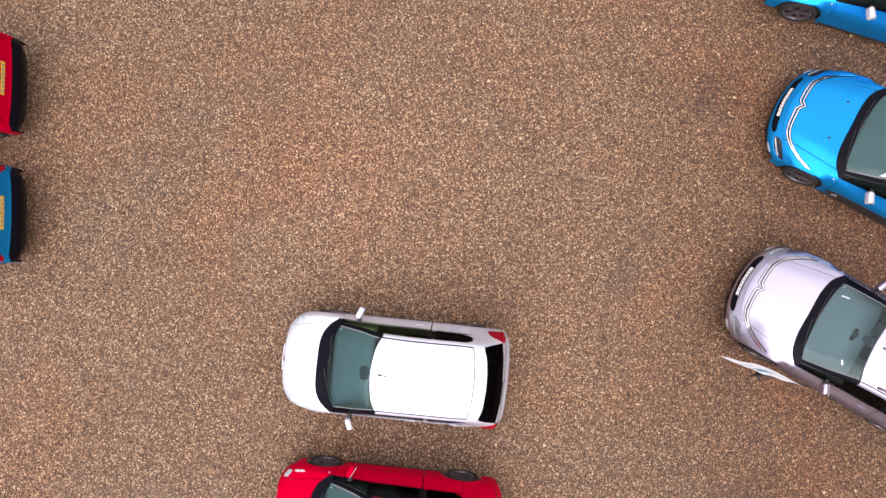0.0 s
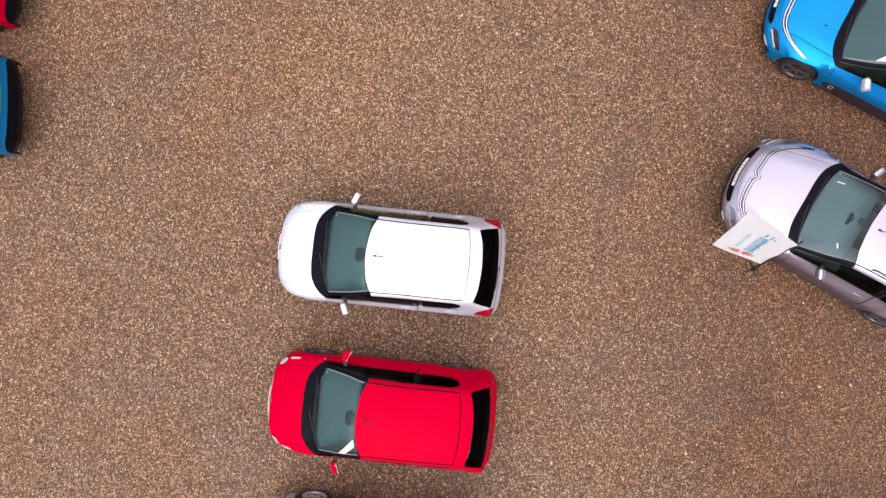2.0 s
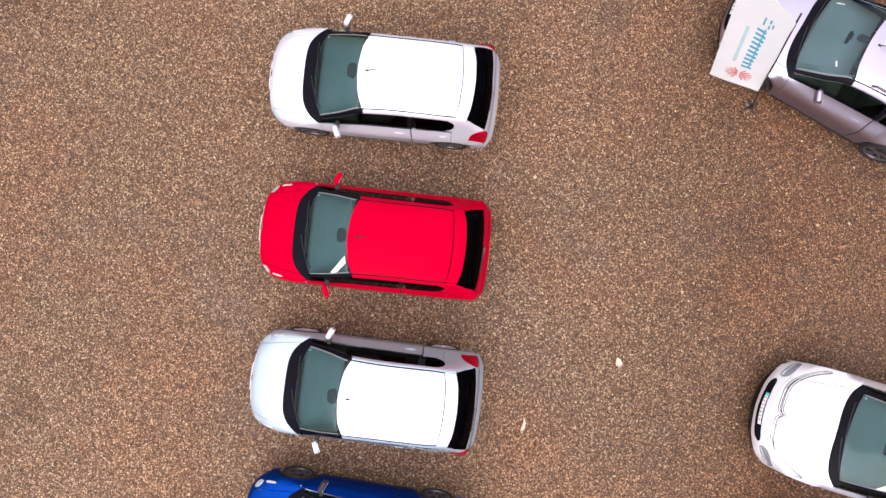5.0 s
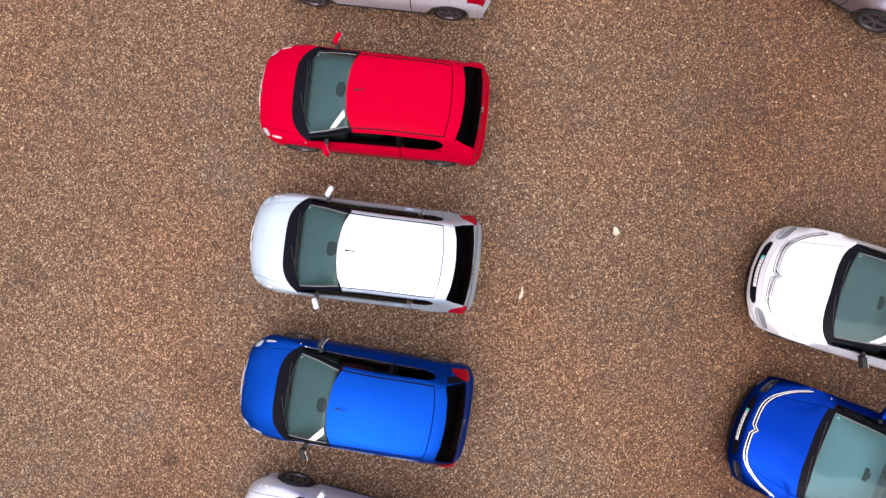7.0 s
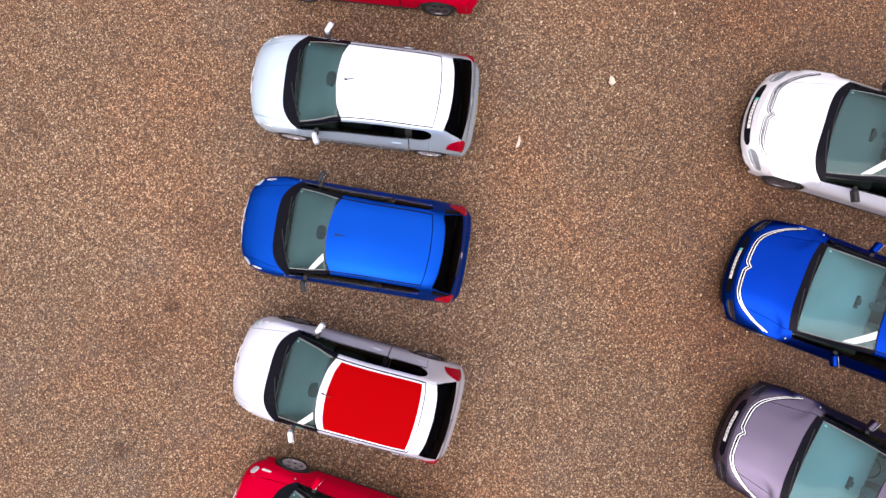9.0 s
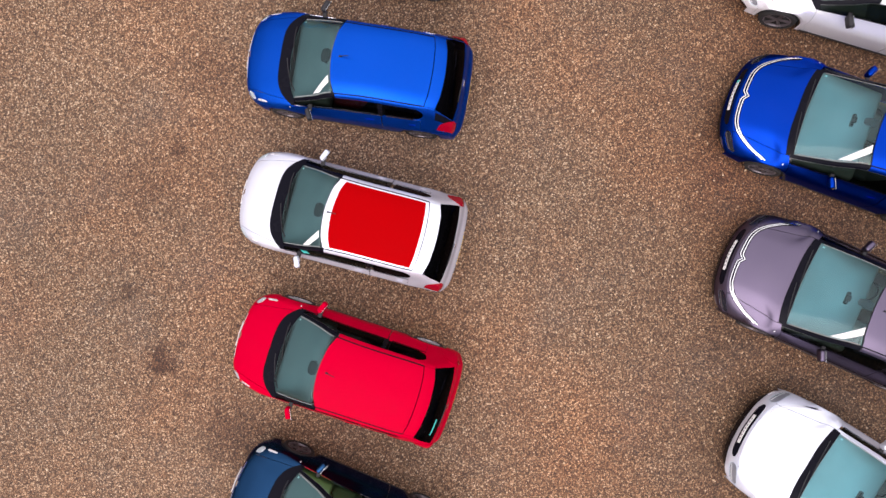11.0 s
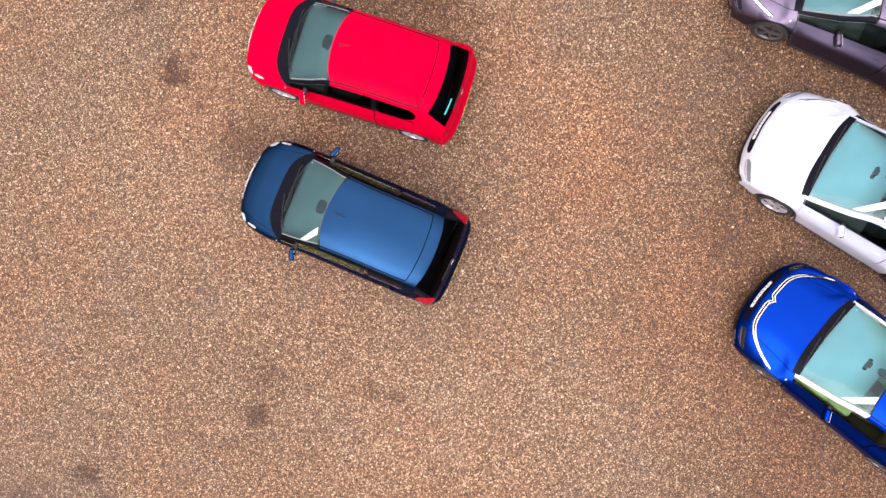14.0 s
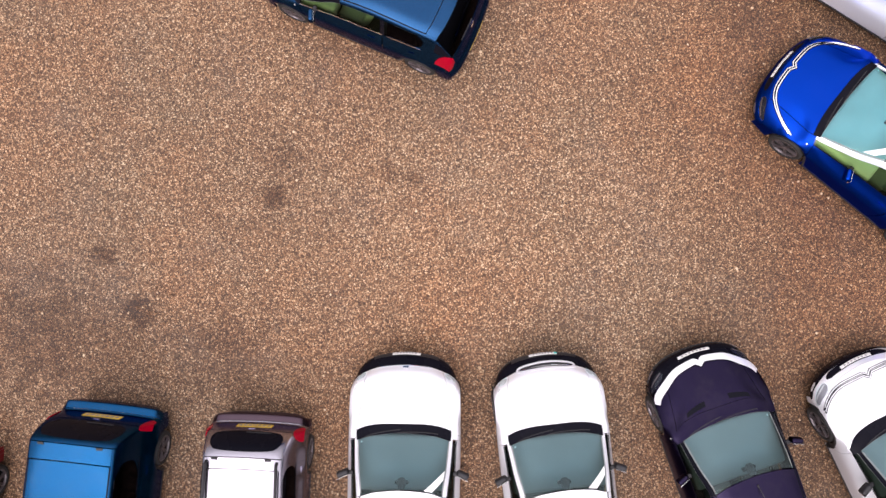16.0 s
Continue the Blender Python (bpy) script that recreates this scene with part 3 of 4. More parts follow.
def span(a, b, n):
    return np.linspace(a, b, n)


def seat_mesh(mat):
    bm = box_bm(0.50, 0.48, 0.16, (0.02, 0, 0.50), 0.05, 3)
    back = box_bm(0.14, 0.46, 0.58, (0, 0, 0), 0.05, 3, 0.86, Matrix.Rotation(radians(-18), 4, "Y"))
    bmesh.ops.translate(back, vec=(-0.30, 0, 0.80), verts=back.verts)
    head = box_bm(0.09, 0.26, 0.17, (-0.42, 0, 1.17), 0.03, 3)
    for extra in (back, head):
        tmp = bpy.data.meshes.new("tmp")
        extra.to_mesh(tmp)
        extra.free()
        bm.from_mesh(tmp)
        bpy.data.meshes.remove(tmp)
    return from_bm("seat", bm, mat, True)


SEAT_MESH, RED_SEAT_MESH = seat_mesh(SEAT), seat_mesh(RED_CLOTH)


def wheel_meshes(radius, alloy, spokes):
    w = 0.10
    rim_r = radius * 0.73
    tyre = mesh_of("tyre", *lathe([(rim_r, -w), (radius * 0.90, -w - 0.012), (radius * 0.975, -w * 0.86), (radius, -w * 0.5), (radius, w * 0.5), (radius * 0.975, w * 0.86), (radius * 0.90, w + 0.012), (rim_r, w)], 40), RUBBER)
    verts, faces = lathe([(rim_r + 0.004, -w * 0.9), (rim_r + 0.004, w * 0.98), (rim_r - 0.014, w * 1.02), (rim_r - 0.022, w * 0.8), (rim_r - 0.022, -w * 0.9)], 40)
    bm = bmesh.new()
    vs = [bm.verts.new(v) for v in verts]
    for f in faces:
        bm.faces.new([vs[i] for i in f])
    hub = bmesh.ops.create_cone(bm, cap_ends=True, segments=20, radius1=0.042, radius2=0.034, depth=0.05)["verts"]
    bmesh.ops.transform(bm, matrix=Matrix.Translation((0, w * 0.68, 0)) @ Matrix.Rotation(radians(-90), 4, "X"), verts=hub)
    for k in range(spokes):
        for side in (-1, 1):
            sp = bmesh.ops.create_cube(bm, size=1.0)["verts"]
            for v in sp:
                far = v.co.z > 0
                v.co = Vector((v.co.x * (0.013 if far else 0.014) + (side * 0.026 if far else side * 0.008), v.co.y * 0.03 + w * (0.95 if far else 0.78), rim_r - 0.012 if far else 0.03))
            bmesh.ops.transform(bm, matrix=Matrix.Rotation(2 * math.pi * k / spokes, 4, "Y"), verts=sp)
    rim = from_bm("rim", bm, alloy)
    # black disc hides the barrel: shade between the spokes, set as colour
    dark_disc = mesh_of("wheel", *lathe([(0.02, 0.02), (rim_r - 0.02, 0.02), (rim_r - 0.02, w * 0.56), (0.02, w * 0.56)], 28), UNDER)
    return dark_disc, tyre, rim


WHEELS = {}


def wheel_set(radius, alloy, spokes):
    key = (radius, alloy.name, spokes)
    if key not in WHEELS:
        WHEELS[key] = wheel_meshes(radius, alloy, spokes)
    return WHEELS[key]


def build_car(name, label, kind, body, x, y, ref, heading, group, doors=5, roof=None, mirror=None, pillar=None, alloy=DARK_ALLOY, spokes=5,
              chevron=None, card=0, seats=SEAT_MESH, rails=False, plate_band=False, cladding=False, tail_red=True, antenna=8.26,
              glass=None, rear_glass=None, handles=None, side_glass=None, pillars_bright=None, bumper_mat=None, dash_mat=None, tail_mat=None, dark_quarter=False, plain_nose=False, jets=False, far_glass=None, bumps=False):
    """A parked car whose middle line passes (x, y) at ref metres behind its nose, pointing to heading degrees."""
    k = KINDS[kind]
    sh = Shell(k["rows"], k["length"], k["axles"], k["wheel"])
    half = k["length"] / 2
    car = new(name)
    h = radians(heading)
    car.matrix_world = Matrix.Translation((x - math.cos(h) * (half - ref), y - math.sin(h) * (half - ref), 0)) @ Matrix.Rotation(h, 4, "Z")
    tagged(car, label, "car", group)
    roof, mirror, pillar = roof or body, mirror or body, pillar or BLACK_GLOSS
    if kind == "mpv":
        glass, dash_mat = glass or PANORAMA, dash_mat or PALE_DASH
    if kind in ("hatch", "crossover"):
        glass, dash_mat = glass or GREY_SCREEN, dash_mat or MID_DASH
    glass, rear_glass = glass or WINDSCREEN, rear_glass or PRIVACY
    handles = handles or body

    def skin(nm, mat, u, v, off=0.0, thick=0.018, gap=0.0025, parent=car, lab=""):
        return part(nm, mesh_of(nm, *sh.patch(u, v, off, thick, gap), mat), parent, lab)

    def strip(nm, mat, us, vs, width, off=0.004, high=0.006, parent=car, lab=""):
        return part(nm, mesh_of(nm, *sh.ribbon(us, vs, width, off, high), mat, False), parent, lab)

    both = (1, -1)
    # outer panels
    skin("front_bumper", bumper_mat or body, span(0, 2.0, 13), span(-5, 5, 61))
    # the bonnet's rear edge runs across the car and bends back round its corners
    band, bend, power, reach = dict(supermini=(0.20, 0.35, 4.4, 2.9), mpv=(0.13, 0.20, 3.2, 1.94), hatch=(0.14, 0.22, 3.6, 1.96), family=(0.14, 0.30, 4.0, 2.9)).get(kind, (0.21, 0.33, 4.0, 2.9))
    corner = 0.83 * k["rows"][5][7] / 0.815
    rule = lambda y: k["rows"][6][0] - band + bend * (y / corner) ** power
    hv = span(-1.98, 1.98, 33)
    hood = np.minimum(sh.edge(hv, rule, 3.2, 6.0), 5.9)
    skin("bonnet", body, 2.0 + (hood - 0.01 - 2.0)[None, :] * span(0, 1, 24)[:, None], np.repeat(hv[None, :], 24, 0))
    cv = span(-reach, reach, 45)
    rim = np.minimum(sh.edge(cv, rule, 3.2, 6.0), 5.95)
    skin("cowl", body if body is AUBERGINE else BLACK_GLOSS, rim[None, :] + (5.99 - rim)[None, :] * span(0, 1, 10)[:, None], np.repeat(cv[None, :], 10, 0), 0.003, 0.014, 0.0, lab="black scuttle panel")
    if chevron is not None and not bumper_mat:
        skin("bumper_edge", BLACK_GLOSS, span(0, 1.25 if kind == "crossover" else 0.9, 7), span(-4.2, 4.2, 41), 0.004, 0.012, 0.0, lab="black strip along the lower bumper")
    else:
        skin("bumper_edge", PLASTIC, span(0.05, 0.55, 5), span(-3.6, 3.6, 41), 0.022, 0.03, 0.0, lab="black strip along the lower bumper")
    skin("windscreen", glass, span(6.0, 7.97, 18), span(-1.83, 1.83, 29), -0.002, 0.006, lab="green-tinted windscreen").visible_shadow = False
    split = 10.52
    skin("roof", roof, span(8.0, split, 22), span(-1.86, 1.86, 29))
    skin("spoiler", roof, span(split + 0.02, 11.0, 7), span(-1.9, 1.9, 27))
    framed = kind in ("van", "minimpv")
    if framed:
        skin("window_frame", body, span(11.03, 11.97, 10), span(-2.2, 2.2, 27))
        skin("rear_window", BLACK_GLOSS, *sh.oval(11.22, 11.90, -1.72, 1.72, 17), 0.003, 0.006, 0.0, lab="dark rear window")
    else:
        back_u = span(11.03, 11.86, 10)[:, None]
        back_v = (2.02 + 0.36 * span(0, 1, 10))[:, None] * span(-1, 1, 27)[None, :]
        skin("rear_window", rear_glass, np.repeat(back_u, 27, 1), back_v, -0.001, 0.006, lab="dark rear window").visible_shadow = False
        for sgn in both:
            fv = (2.02 + 0.36 * span(0, 1, 10))[:, None] + (2.5 - 2.02 - 0.36 * span(0, 1, 10))[:, None] * span(0, 1, 5)[None, :]
            skin("window_frame", body, np.repeat(back_u, 5, 1), sgn * (fv if sgn > 0 else fv[:, ::-1]), -0.001)
    skin("tailgate", body, span(12.0 if framed else 11.88, 13.25, 11), span(-2.5, 2.5, 33))
    skin("rear_bumper", tail_mat or body, span(13.27, 15, 14), span(-5, 5, 61))
    door_end = 9.25 if doors == 5 else 9.75
    for sgn in both:
        vs = lambda a, b, n: (span(a, b, n) if sgn > 0 else span(-b, -a, n))
        skin("wing", body, span(2.0, 5.75, 46), vs(2.0, 5, 21))
        skin("pillar", pillars_bright or pillar, span(5.75, 8.0, 20), vs(1.86, 2.2, 5), 0.001, lab="bright windscreen pillar" if pillars_bright else "")
        skin("roof_rail", body, span(8.02, 11.0, 24), vs(1.90, 2.2, 5))
        panels = [("front_door", 5.77, door_end)] + ([("rear_door", door_end + 0.02, 10.45)] if doors == 5 else [])
        for nm, a, b in panels:
            d = skin(nm, body, span(a, b, 30), vs(2.93, 5, 17))
            skin("window", (far_glass if sgn < 0 and far_glass else side_glass or SIDE_GLASS) if nm == "front_door" else rear_glass, span(a + 0.1, b - 0.06 if nm == "front_door" else 10.58, 20), vs(2.22, 2.92, 8), -0.004, 0.005, 0.006, d).visible_shadow = False
            strip("door_handle", handles, span(b - 0.42, b - 0.20, 5), [sgn * 3.36] * 5, 0.009, 0.003, 0.010, d)
            strip("waist_trim", BLACK_GLOSS if body not in (NAVY, BLUE) else CHROME, span(a + 0.12, b, 16), [sgn * 2.92] * 16, 0.016, 0.001, 0.005, d)
        if doors == 5:
            strip("door_pillar", BLACK_GLOSS, [door_end] * 8, sgn * span(2.2, 2.94, 8), 0.07, 0.0, 0.004)
        last = 10.45 if doors == 5 else door_end + 0.02
        if doors != 5:
            skin("quarter_window", rear_glass, span(last + 0.08, 10.58, 10), vs(2.22, 2.92, 8), -0.004, 0.005, 0.006).visible_shadow = False
            skin("rear_flank", body, span(last, 10.45, 10), vs(2.93, 5, 17))
        rv = np.concatenate([span(2.14, 2.93, 12), span(2.95, 5, 18)])
        start = np.where(rv < 2.94, 10.56 - 0.42 * np.abs(2 * (rv - 2.14) / 0.79 - 1.05) ** 2.6 - 0.10 * (rv - 2.14), 10.45)
        if sgn < 0:
            rv, start = -rv[::-1], start[::-1]
        along = span(0, 1, 28)[:, None]
        skin("rear_wing", body, start[None, :] + (12.0 - start)[None, :] * along, np.repeat(rv[None, :], 28, 0))
        skin("rear_corner", body, span(12.0, 13.25, 10), vs(2.5, 5, 17))
        if dark_quarter:
            skin("quarter_panel", BLACK_GLOSS, span(11.04, 11.85, 8), vs(2.2, 2.72, 6), 0.004, 0.006, 0.0, lab="gloss black rear pillar panel")
        # lamps
        oval = lambda u0, u1, v0, v1, slant=0.0: sh.oval(u0, u1, *((v0, v1) if sgn > 0 else (-v1, -v0)), slant=slant)
        q = span(0, 1, 12)
        lead = (12.05 if framed else 11.93) - 0.72 * np.sin(math.pi * 0.5 * q)
        trail = 12.38 + 0.40 * np.sin(math.pi * 0.85 * q)
        tu = lead[None, :] + (trail - lead)[None, :] * span(0, 1, 10)[:, None]
        tv = np.repeat((2.12 + 1.3 * q)[None, :], 10, 0)
        if sgn < 0:
            tu, tv = tu[:, ::-1], -tv[:, ::-1]
        t = skin("tail_lamp", RED_LENS if tail_red else body, tu, tv, 0.013, 0.02, 0.0, lab="red tail lamp" if tail_red else "")
        if not tail_red:
            strip("lens", RED_LENS, span(12.0, 12.5, 6), [sgn * 2.5] * 6, 0.06, 0.014, 0.008, t)
        if chevron is None:
            lamp = skin("headlamp", LAMP_BOWL, *oval(2.06, 2.62, 2.15, 2.85), 0.004, 0.02, 0.0)
            skin("lens", CLEAR_LENS, *oval(2.02, 2.68, 2.10, 2.92), 0.010, 0.01, 0.0, lamp).visible_shadow = False
            skin("lamp_strip", LAMP_BOWL, *oval(2.80, 3.50, 2.62, 2.86), 0.005, 0.01, 0.0, lamp)
        else:
            bright = LAMP_BOWL if body in (WHITE, PEARL, LILAC, SKYBLUE) else DARK_ALLOY
            lamp = skin("headlamp", LAMP_GREY if body in (WHITE, PEARL, LILAC) else LAMP_DARK, *oval(1.52, 2.02, 2.0, 3.55, 0.10), 0.005, 0.02, 0.0)
            skin("lens", CLEAR_LENS, *oval(1.48, 2.06, 1.95, 3.62, 0.10), 0.012, 0.01, 0.0, lamp).visible_shadow = False
            strip("lamp_strip", bright, span(1.58, 1.72, 8), sgn * span(2.1, 3.3, 8), 0.022, 0.008, 0.004, lamp)
            skin("fog_lamp", bright, *oval(0.80, 1.12, 2.45, 3.25), 0.006, 0.02, 0.0)
        strip("windscreen_seal", SEAL, span(6.1, 7.9, 12), [sgn * 1.79] * 12, 0.012, 0.0, 0.002)
        # side repeater, mirror
        strip("indicator", LAMP_BOWL, span(5.1, 5.22, 3), [sgn * 3.15] * 3, 0.03, 0.003, 0.008)
        base = sh.at(np.array(6.78 if kind == "supermini" else 7.3), np.array(sgn * 2.86))
        mx, my, mz = base
        out = 0.78 if kind == "supermini" else 0.7
        arm = box_bm(0.07, 0.16, 0.04, (mx, my + sgn * 0.06 * out, mz + 0.03), 0.012)
        part("mirror_arm", from_bm("mirror_arm", arm, PLASTIC, True), car)
        shell_turn = Matrix.Rotation(radians(sgn * 24), 4, "Z")
        mb = box_bm(0.105, 0.23, 0.14, (0, 0, 0), 0.045, 4, 0.86, shell_turn)
        for vv in mb.verts:
            if vv.co.x > 0:
                vv.co.x *= 0.75 + 0.25 * (1 - abs(vv.co.y) / 0.13)
        bmesh.ops.translate(mb, vec=(mx, my + sgn * 0.20 * out, mz + 0.07), verts=mb.verts)
        mo = part("mirror", from_bm("mirror", mb, mirror, True), car)
        mg = box_bm(0.006, 0.19, 0.11, (0, 0, 0), 0.002, 1, 1.0, shell_turn)
        bmesh.ops.translate(mg, vec=(mx - 0.056, my + sgn * 0.20 * out, mz + 0.07), verts=mg.verts)
        part("mirror_glass", from_bm("mirror_glass", mg, MIRROR), mo)
        # roof ditch, sill
        strip("roof_ditch", BLACK_GLOSS, span(8.0, split, 16), [sgn * 1.88] * 16, 0.022, -0.002, 0.003)
        strip("sill_trim", PLASTIC, span(5.95, 10.1, 20), [sgn * 4.93] * 20, 0.05, 0.0, 0.008)
        if cladding:
            for a, b in ((2.2, 5.9), (9.75, 12.2)):
                strip("arch_trim", PLASTIC, span(a, b, 40), [sgn * 4.80] * 40, 0.09, 0.0, 0.012)
        if bumps:
            guard = skin("door_guard", PLASTIC, *oval(6.05, 9.9, 4.15, 4.85), 0.012, 0.02, 0.0, lab="black plastic guard along the doors")
            loop = span(0, 2 * math.pi, 21)
            strip("guard_ring", LAMP_BOWL, 6.55 + 0.09 * np.cos(loop), sgn * (4.5 + 0.13 * np.sin(loop)), 0.013, 0.013, 0.004, guard, "pale ring on the door guard")
        if framed:
            strip("tailgate_hinge", PLASTIC, span(10.90, 10.99, 3), [sgn * 1.2] * 3, 0.10, 0.002, 0.006, lab="small black tailgate hinge")
        if rails:
            far = 0.45 if framed else 0.0
            pts = [sh.at(np.array(uu), np.array(sgn * 1.75)) + np.array((0, 0, hh)) for uu, hh in ((8.5, 0.0), (8.6, 0.05), (9.5, 0.06), (10.3 + far, 0.05), (10.4 + far, 0.0))]
            part("roof_bar", mesh_of("roof_bar", *tube(pts, 0.028 if framed else 0.018), PLASTIC if framed else DARK_ALLOY), car)
        # wheels and liners
        for a in k["axles"]:
            dark_disc, tyre, rim = wheel_set(k["wheel"], alloy, spokes)
            row = k["rows"][6]
            m = Matrix.Translation((half - a, sgn * (row[9] - 0.118), k["wheel"])) @ (Matrix.Identity(4) if sgn > 0 else Matrix.Rotation(math.pi, 4, "Z"))
            w = part("wheel", dark_disc, car, at=m)
            part("tyre", tyre, w)
            part("rim", rim, w)
            r = k["wheel"] * 1.155
            pv, pf = [], []
            for i in range(15):
                ang = math.pi * i / 14
                for q in (0.45, row[9] - 0.03):
                    pv.append((half - a + r * math.cos(ang), sgn * q, k["wheel"] - 0.06 + r * math.sin(ang)))
                if i:
                    pf.append((2 * i - 2, 2 * i - 1, 2 * i + 1, 2 * i))
            part("wheel_liner", mesh_of("wheel_liner", pv, pf, UNDER), car)
    # front details
    if chevron is None:
        skin("grille", PLASTIC, span(0.75, 1.35, 5), span(-1.7, 1.7, 15), 0.003, 0.01, 0.0)
        low = 1.04 if kind == "hatch" else 1.30
        pl = skin("front_number_plate", PLATE_WHITE, span(low, low + (0.22 if kind == "hatch" else 0.36), 4), span(-0.62, 0.62, 7), 0.014, 0.012, 0.0)
        strip("badge", CHROME, span(2.12, 2.30, 4), [0.0] * 4, 0.10, 0.003, 0.006)
        strip("bonnet_trim", CHROME, [2.04] * 21, span(-1.2, 1.2, 21), 0.016, 0.002, 0.005)
    else:
        skin("grille", BLACK_GLOSS, *(sh.oval(1.32, 1.80, -1.6, 1.6) if kind == "mpv" else sh.oval(1.26, 1.70, -1.75, 1.75)), 0.003, 0.01, 0.0, lab="black lower grille")
        pl = skin("front_number_plate", PLATE_WHITE, span(1.48, 1.64, 4), span(-0.72, 0.72, 9), 0.016, 0.012, 0.0)
        # dark ground mirrored in the body-coloured bumper, drawn as a black panel
        skin("nose_reflection", BLACK_GLOSS, span(0.30, 0.95, 5), span(-2.3, 2.3, 19), 0.003, 0.01, 0.0, lab="black panel for the dark reflection low on the bumper")
        vv = np.concatenate([span(-2.75, -0.16, 26), [-0.08, 0, 0.08], span(0.16, 2.75, 26)])
        notch = np.where(np.abs(vv) < 0.13, 0.20 - np.abs(vv) * 1.4, 0.0)
        broad_print = chevron is WHITE
        reach = 3.25
        vv = vv * reach / 2.75
        if broad_print:
            line = 2.10 + 0.55 * (np.abs(vv) / reach) ** 3
        else:
            # the line that bends back along the bonnet's edge like a horseshoe
            grid = span(1.8, 4.8, 241)
            line = []
            for v in vv:
                at = sh.at(grid, np.full(241, v))
                line.append(grid[np.argmin(np.abs(half - at[:, 0] - (0.16 if kind == "mpv" else 0.18) - 0.60 * (np.abs(at[:, 1]) / (0.90 if kind != "crossover" else 1.0)) ** 4))])
            line = np.array(line)
            line = np.convolve(np.pad(line, 3, mode="edge"), np.ones(7) / 7, mode="valid")
        for shift, lab in ((0.0, "chrome chevron strip"), (0.17 if broad_print else 0.15, "chrome chevron strip")):
            strip("chevron_strip", chevron, line + shift + notch, vv, 0.05 + 0.05 * np.abs(vv) / 3 if broad_print else 0.015, 0.003, 0.008, lab=lab)
            if not plain_nose:
                strip("grille_slot", BLACK_GLOSS, line + shift + notch, vv, 0.10 if broad_print else 0.042, 0.001, 0.002)
    if plate_band:
        skin("plate_band", PLATE_TEAL, span(1.48, 1.64, 3) if chevron is not None else span(low, low + 0.22, 3), span(-0.72, -0.58, 3) if chevron is not None else span(-0.62, -0.50, 3), 0.0175, 0.004, 0.0, pl)
    for i in range(7):
        c = (-0.66 + 0.22 * i) * (0.76 if chevron is not None else 0.6)
        skin("writing_bar", INK, span(1.51, 1.61, 2) if chevron is not None else span(low + 0.06, low + 0.17, 2), span(c - 0.035, c + 0.035, 2), 0.0172, 0.002, 0.0, pl)
    pu = 12.30 if tail_mat or framed else 14.10
    rp = skin("rear_number_plate", PLATE_YELLOW, span(pu, pu + 0.32, 3), span(-0.7, 0.7, 7), 0.006, 0.006, 0.0)
    for i in range(7):
        c = -0.54 + 0.18 * i
        skin("writing_bar", INK, span(pu + 0.08, pu + 0.24, 2), span(c - 0.05, c + 0.05, 2), 0.0075, 0.001, 0.0, rp)
    strip("tailgate_badge", CHROME, [12.16] * 3, span(-0.12, 0.12, 3), 0.07, 0.002, 0.006)
    if jets:
        for sgn in both:
            spot_u = sh.edge([sgn * 0.75], lambda y: rule(y) - 0.22, 3.0, 5.5)[0]
            skin("washer_jet", PLASTIC, *sh.oval(spot_u - 0.07, spot_u + 0.07, sgn * 0.75 - 0.035, sgn * 0.75 + 0.035, 7), 0.003, 0.01, 0.0, lab="small black washer jet")
    # wipers
    sweep_up = 0.30 if kind == "supermini" else 0.0
    for a, b in (((5.75, -1.25), (5.98 + sweep_up, 0.25)), ((5.72, 0.1), (5.95 + sweep_up, 1.45))):
        strip("wiper", PLASTIC, span(a[0], b[0], 8), span(a[1], b[1], 8), 0.012, 0.004, 0.010)
    strip("rear_wiper", PLASTIC, [11.80] * 7, span(-0.1, 0.9, 7), 0.02, 0.006, 0.012)
    if antenna:
        p0 = sh.at(np.array(antenna), np.array(0.0))
        pts = [p0 + np.array((0.0, 0, -0.004)), p0 + np.array((-0.02, 0, 0.022)), p0 + np.array((-0.08, 0, 0.065)), p0 + np.array((-0.15, 0, 0.11))]
        aerial = part("antenna", mesh_of("antenna", *tube(pts, 0.007, 6), PLASTIC), car)
        foot = box_bm(0.055, 0.034, 0.024, tuple(p0 + np.array((0, 0, 0.008))), 0.008, 2, 0.7)
        part("antenna_foot", from_bm("antenna_foot", foot, PLASTIC, True), aerial)
    # cabin
    rows = k["rows"]
    wide = rows[7][7] * 2 - 0.10
    deep = (rows[8][0] - rows[6][0]) * (0.97 if kind == "supermini" else 1.22)
    dash = box_bm(deep, wide, 0.22, (half - rows[6][0] - deep / 2 - 0.03, 0, 0.83), 0.06, 3, 0.94)
    part("dashboard", from_bm("dashboard", dash, dash_mat or DASH, True), car)
    fl = box_bm(rows[11][0] - rows[5][0] - 0.1, wide, 0.05, (half - (rows[11][0] + rows[5][0]) / 2, 0, 0.36), 0.01)
    part("cabin_floor", from_bm("cabin_floor", fl, CABIN), car)
    sx = half - rows[8][0] - (0.24 if kind == "supermini" else 0.45)
    for sgn in both:
        part("seat", seats, car, at=Matrix.Translation((sx, sgn * 0.36, 0)))
    bench = box_bm(0.5, wide - 0.2, 0.16, (sx - 0.95, 0, 0.52), 0.05, 3)
    part("rear_bench", from_bm("rear_bench", bench, SEAT, True), car)
    bb = box_bm(0.14, wide - 0.2, 0.6, (sx - 1.28, 0, 0.82), 0.05, 3)
    part("rear_backrest", from_bm("rear_backrest", bb, SEAT, True), car)
    wv, wf = lathe([(0.17, -0.014), (0.185, 0), (0.17, 0.014), (0.155, 0)], 24)
